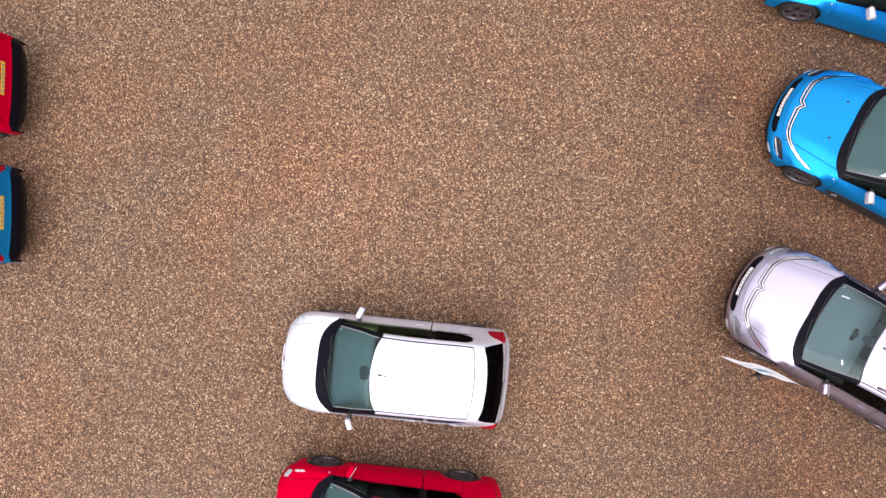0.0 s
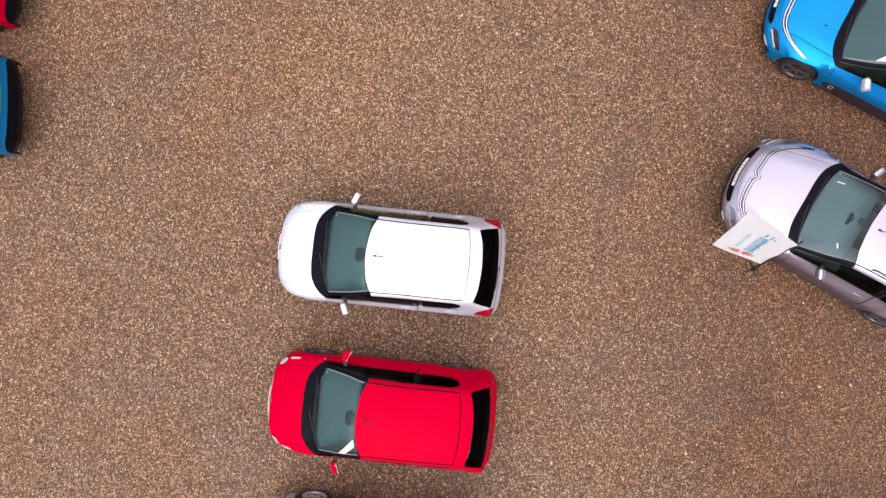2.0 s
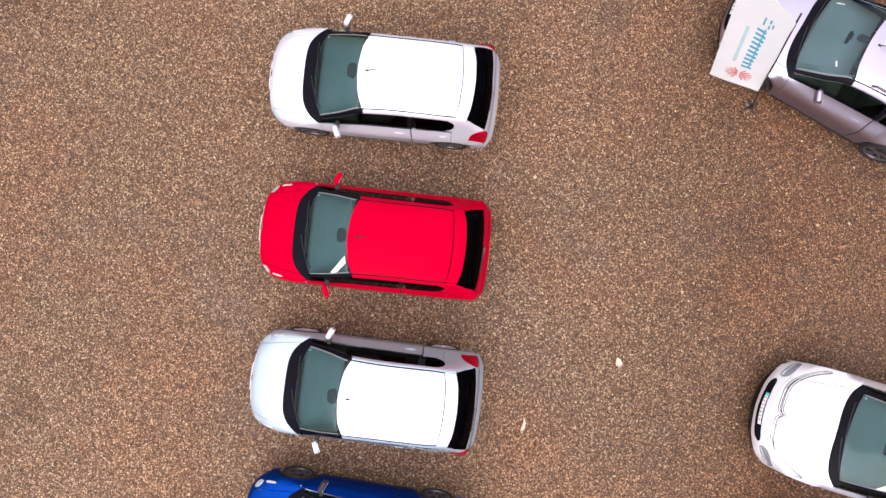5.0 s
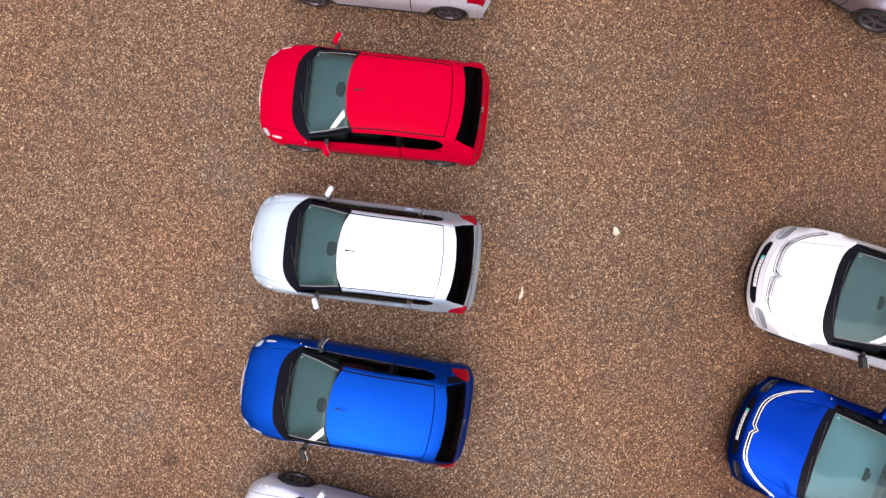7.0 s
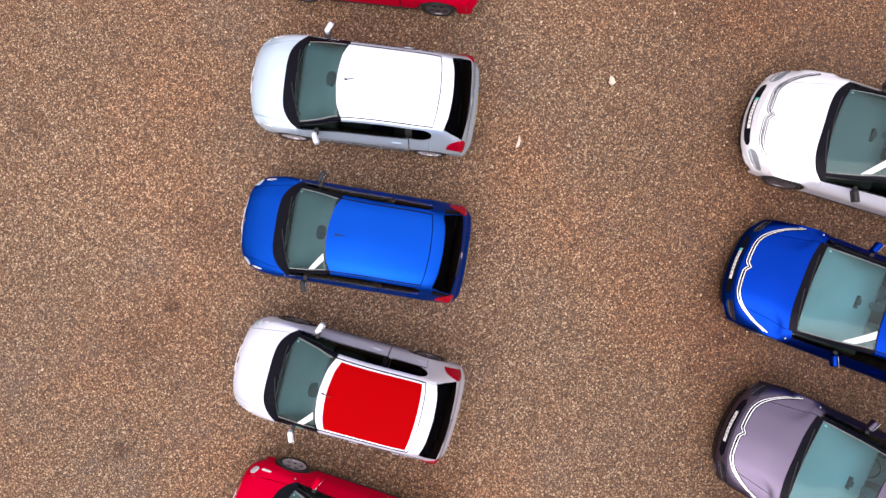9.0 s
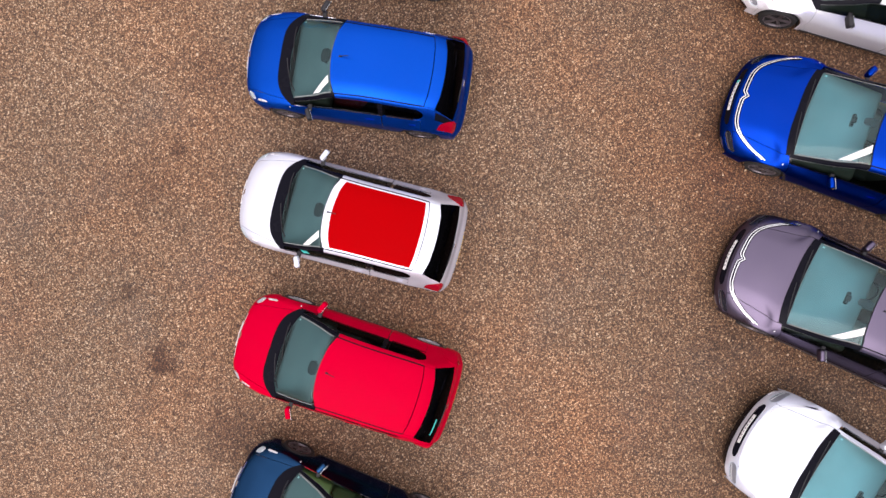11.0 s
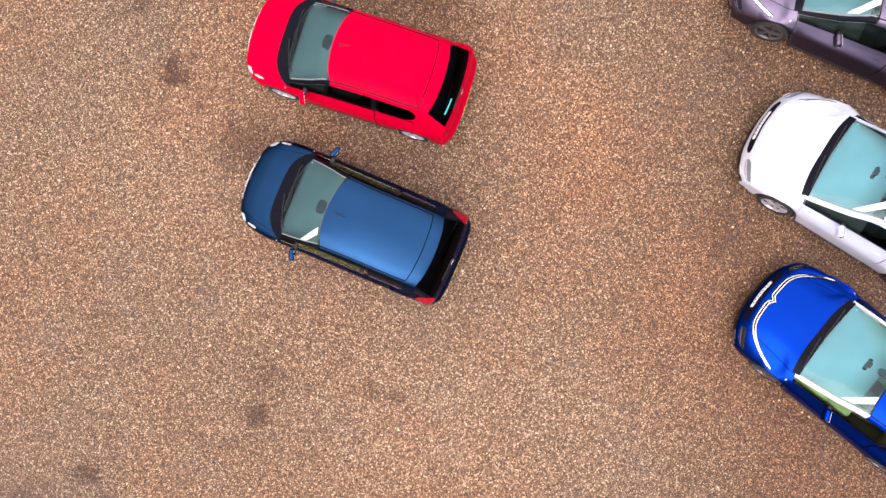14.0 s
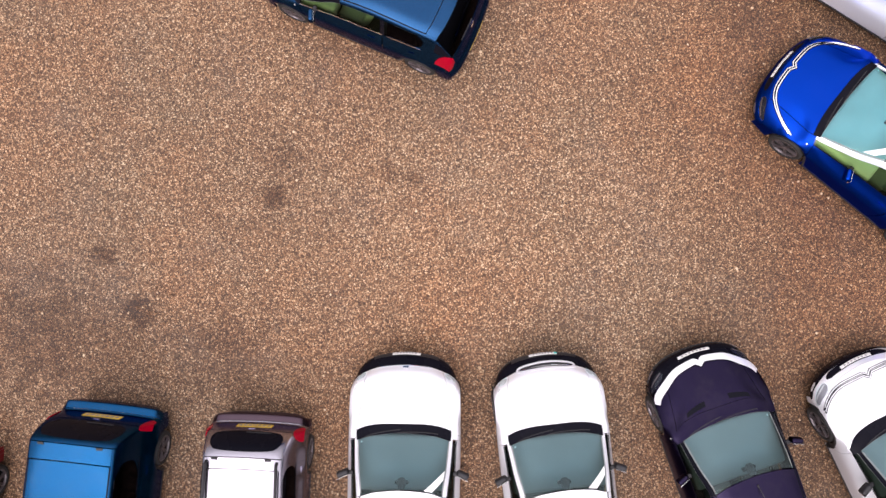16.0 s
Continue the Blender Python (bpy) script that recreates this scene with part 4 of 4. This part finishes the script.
    sw = Matrix.Translation((sx + 0.22, -0.36, 0.84)) @ Matrix.Rotation(radians(64), 4, "Y") @ Matrix.Rotation(radians(90), 4, "X")
    part("steering_wheel", mesh_of("steering_wheel", wv, wf, PLASTIC), car, at=sw)
    top = sh.at(np.array(7.3 if kind in ("family", "mpv") else 7.72), np.array(0.0))
    rv = box_bm(0.05, 0.22, 0.07, (top[0] - 0.03, 0, top[2] - 0.09), 0.02, 3)
    part("rear_view_mirror", from_bm("rear_view_mirror", rv, PLASTIC, True), car)
    wide_cover = 0.30 if kind == "supermini" else 0.16
    skin("sensor_cover", PLASTIC, *sh.oval(7.55, 7.97, -wide_cover, wide_cover), -0.012, 0.004, 0.0, lab="black sensor cover at the windscreen top")
    st = box_bm(0.08, 0.10, 0.03, (top[0] - 0.02, 0, top[2] - 0.035), 0.01)
    part("mirror_stalk", from_bm("mirror_stalk", st, PLASTIC), car)
    if card:
        ends = [[sh.at(np.array(u), np.array(card * v)) for u, v in pair] for pair in (((7.93, 0.84), (7.93, 1.22)), ((7.07, 1.74), (7.40, 1.74)))]
        sag = sh.at(np.array(7.55), np.array(card * 1.28))[2] - sum(e[2] for pair in ends for e in pair) / 4
        cv, cf = [], []
        for lift in (0.022, 0.026):
            for i in range(7):
                for j in (0, 1):
                    w = i / 6
                    cv.append(ends[0][j] * (1 - w) + ends[1][j] * w + np.array((0, 0, lift + max(0.0, float(sag)) * 4 * w * (1 - w))))
        for i in range(6):
            a = 2 * i
            cf += [(a, a + 1, a + 3, a + 2), (a + 14, a + 16, a + 17, a + 15), (a, a + 2, a + 16, a + 14), (a + 1, a + 15, a + 17, a + 3)]
        part("price_card", mesh_of("price_card", cv, cf, CARD, False), car, "white card strip on the windscreen")
    strip("permit_sticker", CARD, span(6.12, 6.2, 2), [-1.62 if not card else -card * 1.62] * 2, 0.03, -0.008, 0.002)
    # underside
    ub = box_bm(k["length"] - 0.7, 1.20, 0.20, (0, 0, 0.30), 0.03)
    part("underbody", from_bm("underbody", ub, UNDER), car)
    return car, sh, skin, strip


# ---- ground ----
N = 60
gv = [(-400 + 800 * i / N, -410 + 800 * j / N, 0) for i in range(N + 1) for j in range(N + 1)]
gf = [(i * (N + 1) + j, (i + 1) * (N + 1) + j, (i + 1) * (N + 1) + j + 1, i * (N + 1) + j + 1) for i in range(N) for j in range(N)]
ground = tagged(new("ground", mesh_of("ground", gv, gf, GRAVEL)), "brown compacted gravel car park with darker damp patches", "ground", kind="structure")

# ---- parked cars: the middle row ----
MID = "cars parked in the middle row"
build_car("hatchback_car", "silver-white five-door hatchback with a white roof", "supermini", PEARL, -1.03, -2.08, 2.6, 174.4, MID, far_glass=OLIVE_GLASS)
build_car("hatchback_car", "bright red hatchback with red door mirrors", "supermini", RED, -1.175, -4.735, 2.6, 174.2, MID, tail_red=False, card=1, handles=RED)
build_car("hatchback_car", "pale ice-silver three-door hatchback with a white roof", "supermini", ICE, -1.305, -7.315, 2.6, 173.3, MID, doors=3, roof=PEARL, mirror=PEARL, alloy=ALLOY)
build_car("hatchback_car", "bright blue hatchback with black mirrors and chrome waist trim", "supermini", BLUE, -1.45, -9.86, 2.6, 171.0, MID, mirror=PLASTIC, card=1, seats=RED_SEAT_MESH, alloy=DARK_ALLOY, dark_quarter=True)
wr, wr_sh, wr_skin, wr_strip = build_car("hatchback_car", "silver hatchback with a large red square on its white roof", "supermini", SILVER, -1.58, -12.515, 2.6, 165.4, MID, roof=PEARL, card=1, antenna=8.13, mirror=PEARL)
wr_skin("roof_panel", ROOF_RED, span(8.22, 10.40, 16), span(-1.72, 1.72, 15), 0.004, 0.003, 0.0, lab="bright red roof panel")
rt, rt_sh, rt_skin, rt_strip = build_car("hatchback_car", "bright red hatchback with body-coloured tail lamps", "supermini", RED, -1.69, -15.165, 2.6, 162.0, MID, tail_red=False, handles=RED, alloy=ALLOY)
rt_strip("window_sticker", PLATE_TEAL, span(11.55, 11.55, 6), span(0.55, 1.45, 6), 0.035, 0.001, 0.002, lab="pale teal sticker in the rear window")
wr_strip("window_sticker", PLATE_TEAL, span(6.95, 7.25, 5), [2.5] * 5, 0.11, 0.0, 0.002, lab="pale teal sticker on the side window")
build_car("hatchback_car", "dark steel-blue hatchback with black sills", "supermini", NAVY, -1.815, -17.945, 2.6, 157.0, MID, card=1, side_glass=OLIVE_GLASS, alloy=DARK_ALLOY, dark_quarter=True)

# ---- parked cars: the row along the far side ----
SIDE = "cars parked at an angle along the side"
build_car("family_car", "sky blue hatchback with black pillars", "family", SKYBLUE, 5.90, 5.36, 0.9, 162.7, SIDE, chevron=CHROME, alloy=DARK_ALLOY, mirror=WHITE)
build_car("family_car", "sky blue hatchback with chrome chevron nose and white mirrors", "family", SKYBLUE, 5.51, 2.58, 0.27, 151.7, SIDE, chevron=CHROME, alloy=DARK_ALLOY, mirror=WHITE, card=1, jets=True, bumps=True)
lc, lc_sh, lc_skin, lc_strip = build_car("family_car", "lilac-silver hatchback with chevron nose behind a banner", "family", LILAC, 4.74, -0.61, 0.27, 149.8, SIDE, chevron=CHROME, glass=GREY_SCREEN, dash_mat=MID_DASH, alloy=DARK_ALLOY, rails=True)
lc_strip("windscreen_sticker", CARD, span(6.30, 6.55, 4), span(-1.12, -1.16, 4), 0.018, 0.0, 0.002, lab="white sticker on the windscreen")
lc_strip("windscreen_sticker", CARD, span(7.25, 7.30, 4), span(1.12, 1.36, 4), 0.022, 0.0, 0.002, lab="white sticker on the windscreen")
build_car("family_car", "white hatchback with black mirrors and chevron nose", "family", WHITE, 5.15, -7.60, 0.27, 163.3, SIDE, chevron=CHROME, mirror=PLASTIC, plate_band=True, alloy=DARK_ALLOY, card=1)
build_car("people_carrier", "deep blue people carrier with a large windscreen", "mpv", DEEPBLUE, 4.80, -10.23, 0.27, 159.5, SIDE, chevron=CHROME, card=1, dash_mat=MID_DASH, plate_band=True)
build_car("people_carrier", "grey-mauve people carrier with chrome chevron nose", "mpv", MAUVE, 4.71, -13.08, 0.27, 155.8, SIDE, chevron=CHROME, card=1, dash_mat=MID_DASH)
build_car("people_carrier", "silver-white people carrier with bright pillars", "mpv", PEARL, 4.96, -16.16, 0.27, 147.9, SIDE, chevron=CHROME, card=1, pillars_bright=PEARL, plain_nose=True, alloy=ALLOY)
build_car("people_carrier", "deep blue people carrier with bright white pillars", "mpv", DEEPBLUE, 4.92, -19.14, 0.27, 141.1, SIDE, chevron=CHROME, side_glass=OLIVE_GLASS, card=1, pillars_bright=PEARL)

# ---- parked cars: the end row ----
END = "cars parked in the end row"
build_car("hatchback_car", "white hatchback with black bumper corners, nose outward", "hatch", WHITE, -1.77, -24.08, 0.02, 89.0, END, card=-1, mirror=PLASTIC, bumper_mat=BLACK_GLOSS, pillars_bright=WHITE)
wb, wb_sh, wb_skin, wb_strip = build_car("hatchback_car", "white hatchback with black grille and dark mirrors", "hatch", WHITE, 0.61, -24.09, 0.02, 96.5, END, card=-1, mirror=PLASTIC, plate_band=True, bumper_mat=BLACK_GLOSS, pillars_bright=WHITE)
pu, pu_sh, pu_skin, pu_strip = build_car("crossover_car", "dark aubergine crossover with broad white nose chevrons", "crossover", AUBERGINE, 3.21, -24.04, 0.02, 109.0, END, chevron=WHITE, bumper_mat=BLACK_GLOSS, alloy=DARK_ALLOY)
for sgn in (1, -1):
    pu_skin("bonnet_vent", BLACK_GLOSS, span(4.30, 4.62, 4), span(0.42, 1.22, 6) if sgn > 0 else span(-1.22, -0.42, 6), 0.003, 0.008, 0.0, lab="black bonnet vent")
ring = span(0, 2 * math.pi, 33)
wb_skin("grille_slot", PLASTIC, *wb_sh.oval(1.84, 2.22, -1.20, 1.20), 0.003, 0.008, 0.0, lab="black upper grille")
wb_strip("grille_ring", WHITE, 2.02 + 0.25 * np.sign(np.sin(ring)) * np.abs(np.sin(ring)) ** 0.5, 1.36 * np.cos(ring), 0.035, 0.004, 0.010, lab="chrome frame round the grille")
build_car("crossover_car", "white crossover with black wheel arch cladding", "crossover", WHITE, 6.02, -24.17, 0.02, 115.5, END, chevron=CHROME, cladding=True, mirror=PLASTIC, alloy=DARK_ALLOY)
build_car("small_van", "mid blue tall car with black rear window", "van", VANBLUE, -6.875, -24.90, 4.36, 263.7, END, antenna=0, side_glass=PRIVACY)
build_car("compact_carrier", "silver compact carrier with dark roof bars", "minimpv", GREYSILVER, -4.305, -25.075, 4.08, 267.5, END, rails=True, tail_mat=SHADED_SILVER, antenna=0, side_glass=PRIVACY)
build_car("hatchback_car", "dark red hatchback seen at the end of the row", "supermini", DARKRED, -9.80, -25.56, 3.95, 264.0, END, side_glass=PRIVACY)

# ---- parked cars: the near side row ----
NEAR = "cars parked with their tails to the lane"
build_car("hatchback_car", "red hatchback with black rear bumper and yellow plate", "supermini", RED, -8.37, 3.01, 3.95, 180.0, NEAR, tail_red=False, handles=RED, tail_mat=BLACK_GLOSS)
build_car("hatchback_car", "sky blue hatchback with black rear bumper and yellow plate", "supermini", SKYBLUE, -8.32, 0.67, 3.95, 180.7, NEAR, tail_mat=BLACK_GLOSS)

# ---- the banner beside the lilac car ----
def banner():
    """A tall cloth banner on a leaning pole, seen nearly edge-on from above."""
    low_a, low_b, top_b, top_a = Vector((4.01, -1.765, 0.58)), Vector((4.80, -2.115, 0.70)), Vector((4.055, -1.84, 3.34)), Vector((3.135, -1.48, 3.85))
    foot = Vector((4.99, -2.20, 0.0))
    flag = new("banner_flag")
    flag.matrix_world = Matrix.Translation(foot)
    tagged(flag, "white printed cloth banner on a leaning pole", "banner")
    side = (low_b - low_a).cross(top_a - low_a).normalized()

    def spot(a, b, lift=0.0):
        p = (low_a * (1 - a) + low_b * a) * (1 - b) + (top_a * (1 - a) + top_b * a) * b
        round_off = 0.12 * max(0, b - 0.8) / 0.2 * max(0, a - 0.6) / 0.4
        p = p - (top_b - low_b).normalized() * round_off
        return p + side * (0.012 * math.sin(5 * a + 3 * b) + 0.006 * math.sin(11 * b - 4 * a) + lift) - foot

    def sheet(name, mat, a0, a1, b0, b1, na, nb, lift, parent, label=""):
        verts, faces = [], []
        for k in (1, -1):
            base = len(verts)
            for i in range(na + 1):
                for j in range(nb + 1):
                    verts.append(spot(a0 + (a1 - a0) * i / na, b0 + (b1 - b0) * j / nb, lift * k if lift else 0.002 * k))
            for i in range(na):
                for j in range(nb):
                    q = (base + i * (nb + 1) + j, base + (i + 1) * (nb + 1) + j, base + (i + 1) * (nb + 1) + j + 1, base + i * (nb + 1) + j + 1)
                    faces.append(q if k > 0 else q[::-1])
        return part(name, mesh_of(name, verts, faces, mat), parent, label)

    cloth = sheet("cloth", CLOTH, 0, 1, 0, 1, 18, 40, 0.0, flag, "white cloth with red and blue print")
    top = top_b + (top_b - low_b).normalized() * 0.12
    part("pole", mesh_of("pole", *tube([Vector((0, 0, 0.05)), low_b - foot, (low_b + top_b) / 2 - foot, top - foot], 0.014), METAL), flag)
    for ang in (20, 110, 200, 290):
        bm = box_bm(0.15, 0.035, 0.03, (0.075, 0, 0.015), 0.006, 1, 1.0)
        bmesh.ops.transform(bm, matrix=Matrix.Rotation(radians(ang), 4, "Z"), verts=bm.verts)
        part("foot_bar", from_bm("foot_bar", bm, METAL), flag)
    bm = bmesh.new()
    bmesh.ops.create_cone(bm, cap_ends=True, segments=16, radius1=0.04, radius2=0.028, depth=0.14, matrix=Matrix.Translation((0, 0, 0.08)))
    part("foot_socket", from_bm("foot_socket", bm, METAL), flag)
    # emblem: a fan of red petals
    for k in range(7):
        w = radians(-66 + 22 * k)
        for sgn in (1, -1):
            verts, faces = [], []
            for side_lift in (0.006, -0.006):
                base = len(verts)
                for r, thick in ((0.14, 0.05), (0.55, 0.11), (0.88, 0.12), (1.0, 0.03)):
                    for e in (1, -1):
                        verts.append(spot(0.50 + sgn * 0.27 * (r * math.cos(w) - e * thick * 0.5 * math.sin(w)), 0.145 + 0.075 * (r * math.sin(w) + e * thick * 0.5 * math.cos(w)), side_lift))
                faces += [(base + 2 * i, base + 2 * i + 1, base + 2 * i + 3, base + 2 * i + 2) for i in range(3)]
            part("printed_petal", mesh_of("printed_petal", verts, faces, PRINT_RED, False), cloth)
    # two lines of unreadable print
    for k in range(10):
        b0 = 0.25 + 0.047 * k
        tall = (0.05, 0.03, 0.04, 0.05)[k % 4]
        sheet("printed_bar", PRINT_BLUE, 0.50 - 0.02, 0.50 + 0.12 + tall, b0, b0 + 0.022, 2, 1, 0.006, cloth)
        sheet("printed_bar", PRINT_BLUE, 0.60, 0.63, b0, b0 + 0.044, 1, 1, 0.007, cloth)
    sheet("printed_bar", PRINT_PALE, 0.30, 0.36, 0.28, 0.66, 2, 8, 0.006, cloth)
    for k in range(5):
        w = 2 * math.pi * k / 5
        sheet("printed_bar", PRINT_BLUE, 0.60 + 0.09 * math.cos(w), 0.63 + 0.09 * math.cos(w), 0.76 + 0.03 * math.sin(w), 0.80 + 0.03 * math.sin(w), 1, 1, 0.006, cloth)
    return flag


banner()

# ---- litter on the gravel ----
def leaf(name, label, mat, x, y, size, turn, curl, slim=1.0):
    """A curled fallen leaf with a stalk and a pointed tip."""
    n = 10
    verts, faces = [], []
    for i in range(n + 1):
        t = i / n
        w = size * 0.42 * slim * math.sin(math.pi * t ** 0.8) * (1 + 0.18 * math.sin(9 * t))
        for j in range(-2, 3):
            verts.append((size * (t - 0.5), w * j / 2 + 0.25 * size * (t - 0.5) ** 2 / slim ** 0.5 * (1 if slim < 1 else 0), 0.004 + curl * (j / 2) ** 2 * size + 0.10 * size * (t - 0.5) ** 2))
        if i:
            for j in range(4):
                a = (i - 1) * 5 + j
                faces.append((a, a + 5, a + 6, a + 1))
    ob = tagged(new(name, mesh_of(name, verts, faces, mat)), label, "leaf", "fallen leaves")
    ob.modifiers.new("thickness", "SOLIDIFY").thickness = 0.002
    ob.matrix_world = pose(x, y, 0.004, 0, 0, turn)
    part("stalk", mesh_of("stalk", *tube([(-0.5 * size, 0, 0.01), (-0.62 * size, 0.01, 0.012), (-0.74 * size, 0.03, 0.006)], 0.003, 6), mat), ob)
    return ob


leaf("fallen_leaf", "pale curled fallen leaf lying on the gravel", LEAF_PALE, 2.57, -6.83, 0.18, 100, 0.30, 0.8)
leaf("fallen_leaf", "thin pale dry leaf lying on the gravel", LEAF_PALE, 0.87, -7.97, 0.25, 75, 0.12, 0.30)
leaf("fallen_leaf", "tan dry leaf lying on the gravel", LEAF_TAN, 6.61, -4.74, 0.18, 20, 0.2, 0.35)
leaf("fallen_leaf", "tan dry leaf lying on the gravel", LEAF_TAN, 6.50, -4.95, 0.14, 160, 0.2, 0.3)
twig = tagged(new("twig", mesh_of("twig", *tube([(0, 0, 0.008), (0.02, 0.12, 0.014), (0.0, 0.22, 0.010), (0.03, 0.36, 0.008)], 0.007, 7), TWIG)), "thin dry brown twig lying on the gravel", "twig")
twig.matrix_world = pose(5.75, -6.15, 0, 0, 0, 0)


# ---- loose stones ----
def loose_stones(count):
    """Loose pebbles strewn over the car park, as one mesh."""
    rng = np.random.default_rng(7)
    g = (1 + 5 ** 0.5) / 2
    ico = np.array([(-1, g, 0), (1, g, 0), (-1, -g, 0), (1, -g, 0), (0, -1, g), (0, 1, g), (0, -1, -g), (0, 1, -g), (g, 0, -1), (g, 0, 1), (-g, 0, -1), (-g, 0, 1)], float)
    ico /= np.linalg.norm(ico[0])
    tri = np.array([(0, 11, 5), (0, 5, 1), (0, 1, 7), (0, 7, 10), (0, 10, 11), (1, 5, 9), (5, 11, 4), (11, 10, 2), (10, 7, 6), (7, 1, 8), (3, 9, 4), (3, 4, 2), (3, 2, 6), (3, 6, 8), (3, 8, 9), (4, 9, 5), (2, 4, 11), (6, 2, 10), (8, 6, 7), (9, 8, 1)])
    at = np.stack([rng.uniform(-10.5, 9.0, count), rng.uniform(-28, 6.5, count), np.zeros(count)], 1)
    size = rng.gamma(3.0, 0.0028, count) + 0.005
    flat = rng.uniform(0.45, 0.8, count)
    v = ico[None] * (1 + rng.uniform(-0.22, 0.22, (count, 12, 1)))
    v = v * np.stack([size, size * rng.uniform(0.6, 1.0, count), size * flat], 1)[:, None]
    w = rng.uniform(0, 2 * np.pi, count)
    c, n = np.cos(w)[:, None], np.sin(w)[:, None]
    v = np.stack([v[..., 0] * c - v[..., 1] * n, v[..., 0] * n + v[..., 1] * c, v[..., 2]], -1)
    at[:, 2] = size * flat * 0.35
    v = v + at[:, None]
    f = tri[None] + 12 * np.arange(count)[:, None, None]
    me = bpy.data.meshes.new("loose_gravel")
    me.vertices.add(count * 12)
    me.vertices.foreach_set("co", v.reshape(-1))
    me.loops.add(count * 60)
    me.loops.foreach_set("vertex_index", f.reshape(-1))
    me.polygons.add(count * 20)
    me.polygons.foreach_set("loop_start", np.arange(count * 20) * 3)
    me.polygons.foreach_set("use_smooth", np.ones(count * 20, bool))
    me.update(calc_edges=True)
    m, nodes, links, p = material("loose_stone")
    geo = nodes.new("ShaderNodeNewGeometry")
    r = nodes.new("ShaderNodeValToRGB")
    e = r.color_ramp.elements
    stops = [(0.0, (0.08, 0.038, 0.018)), (0.35, (0.21, 0.105, 0.05)), (0.7, (0.40, 0.235, 0.125)), (0.9, (0.55, 0.38, 0.23)), (1.0, (0.70, 0.54, 0.37))]
    while len(e) < len(stops):
        e.new(0.5)
    for k, (q, col) in zip(e, stops):
        k.position, k.color = q, (*col, 1)
    links.new(geo.outputs["Random Per Island"], r.inputs["Fac"])
    links.new(r.outputs["Color"], p.inputs["Base Color"])
    p.inputs["Roughness"].default_value = 0.5
    me.materials.append(m)
    return tagged(new("loose_gravel", me), "loose brown and cream pebbles strewn over the gravel", "gravel", kind="stuff")


loose_stones(50000)
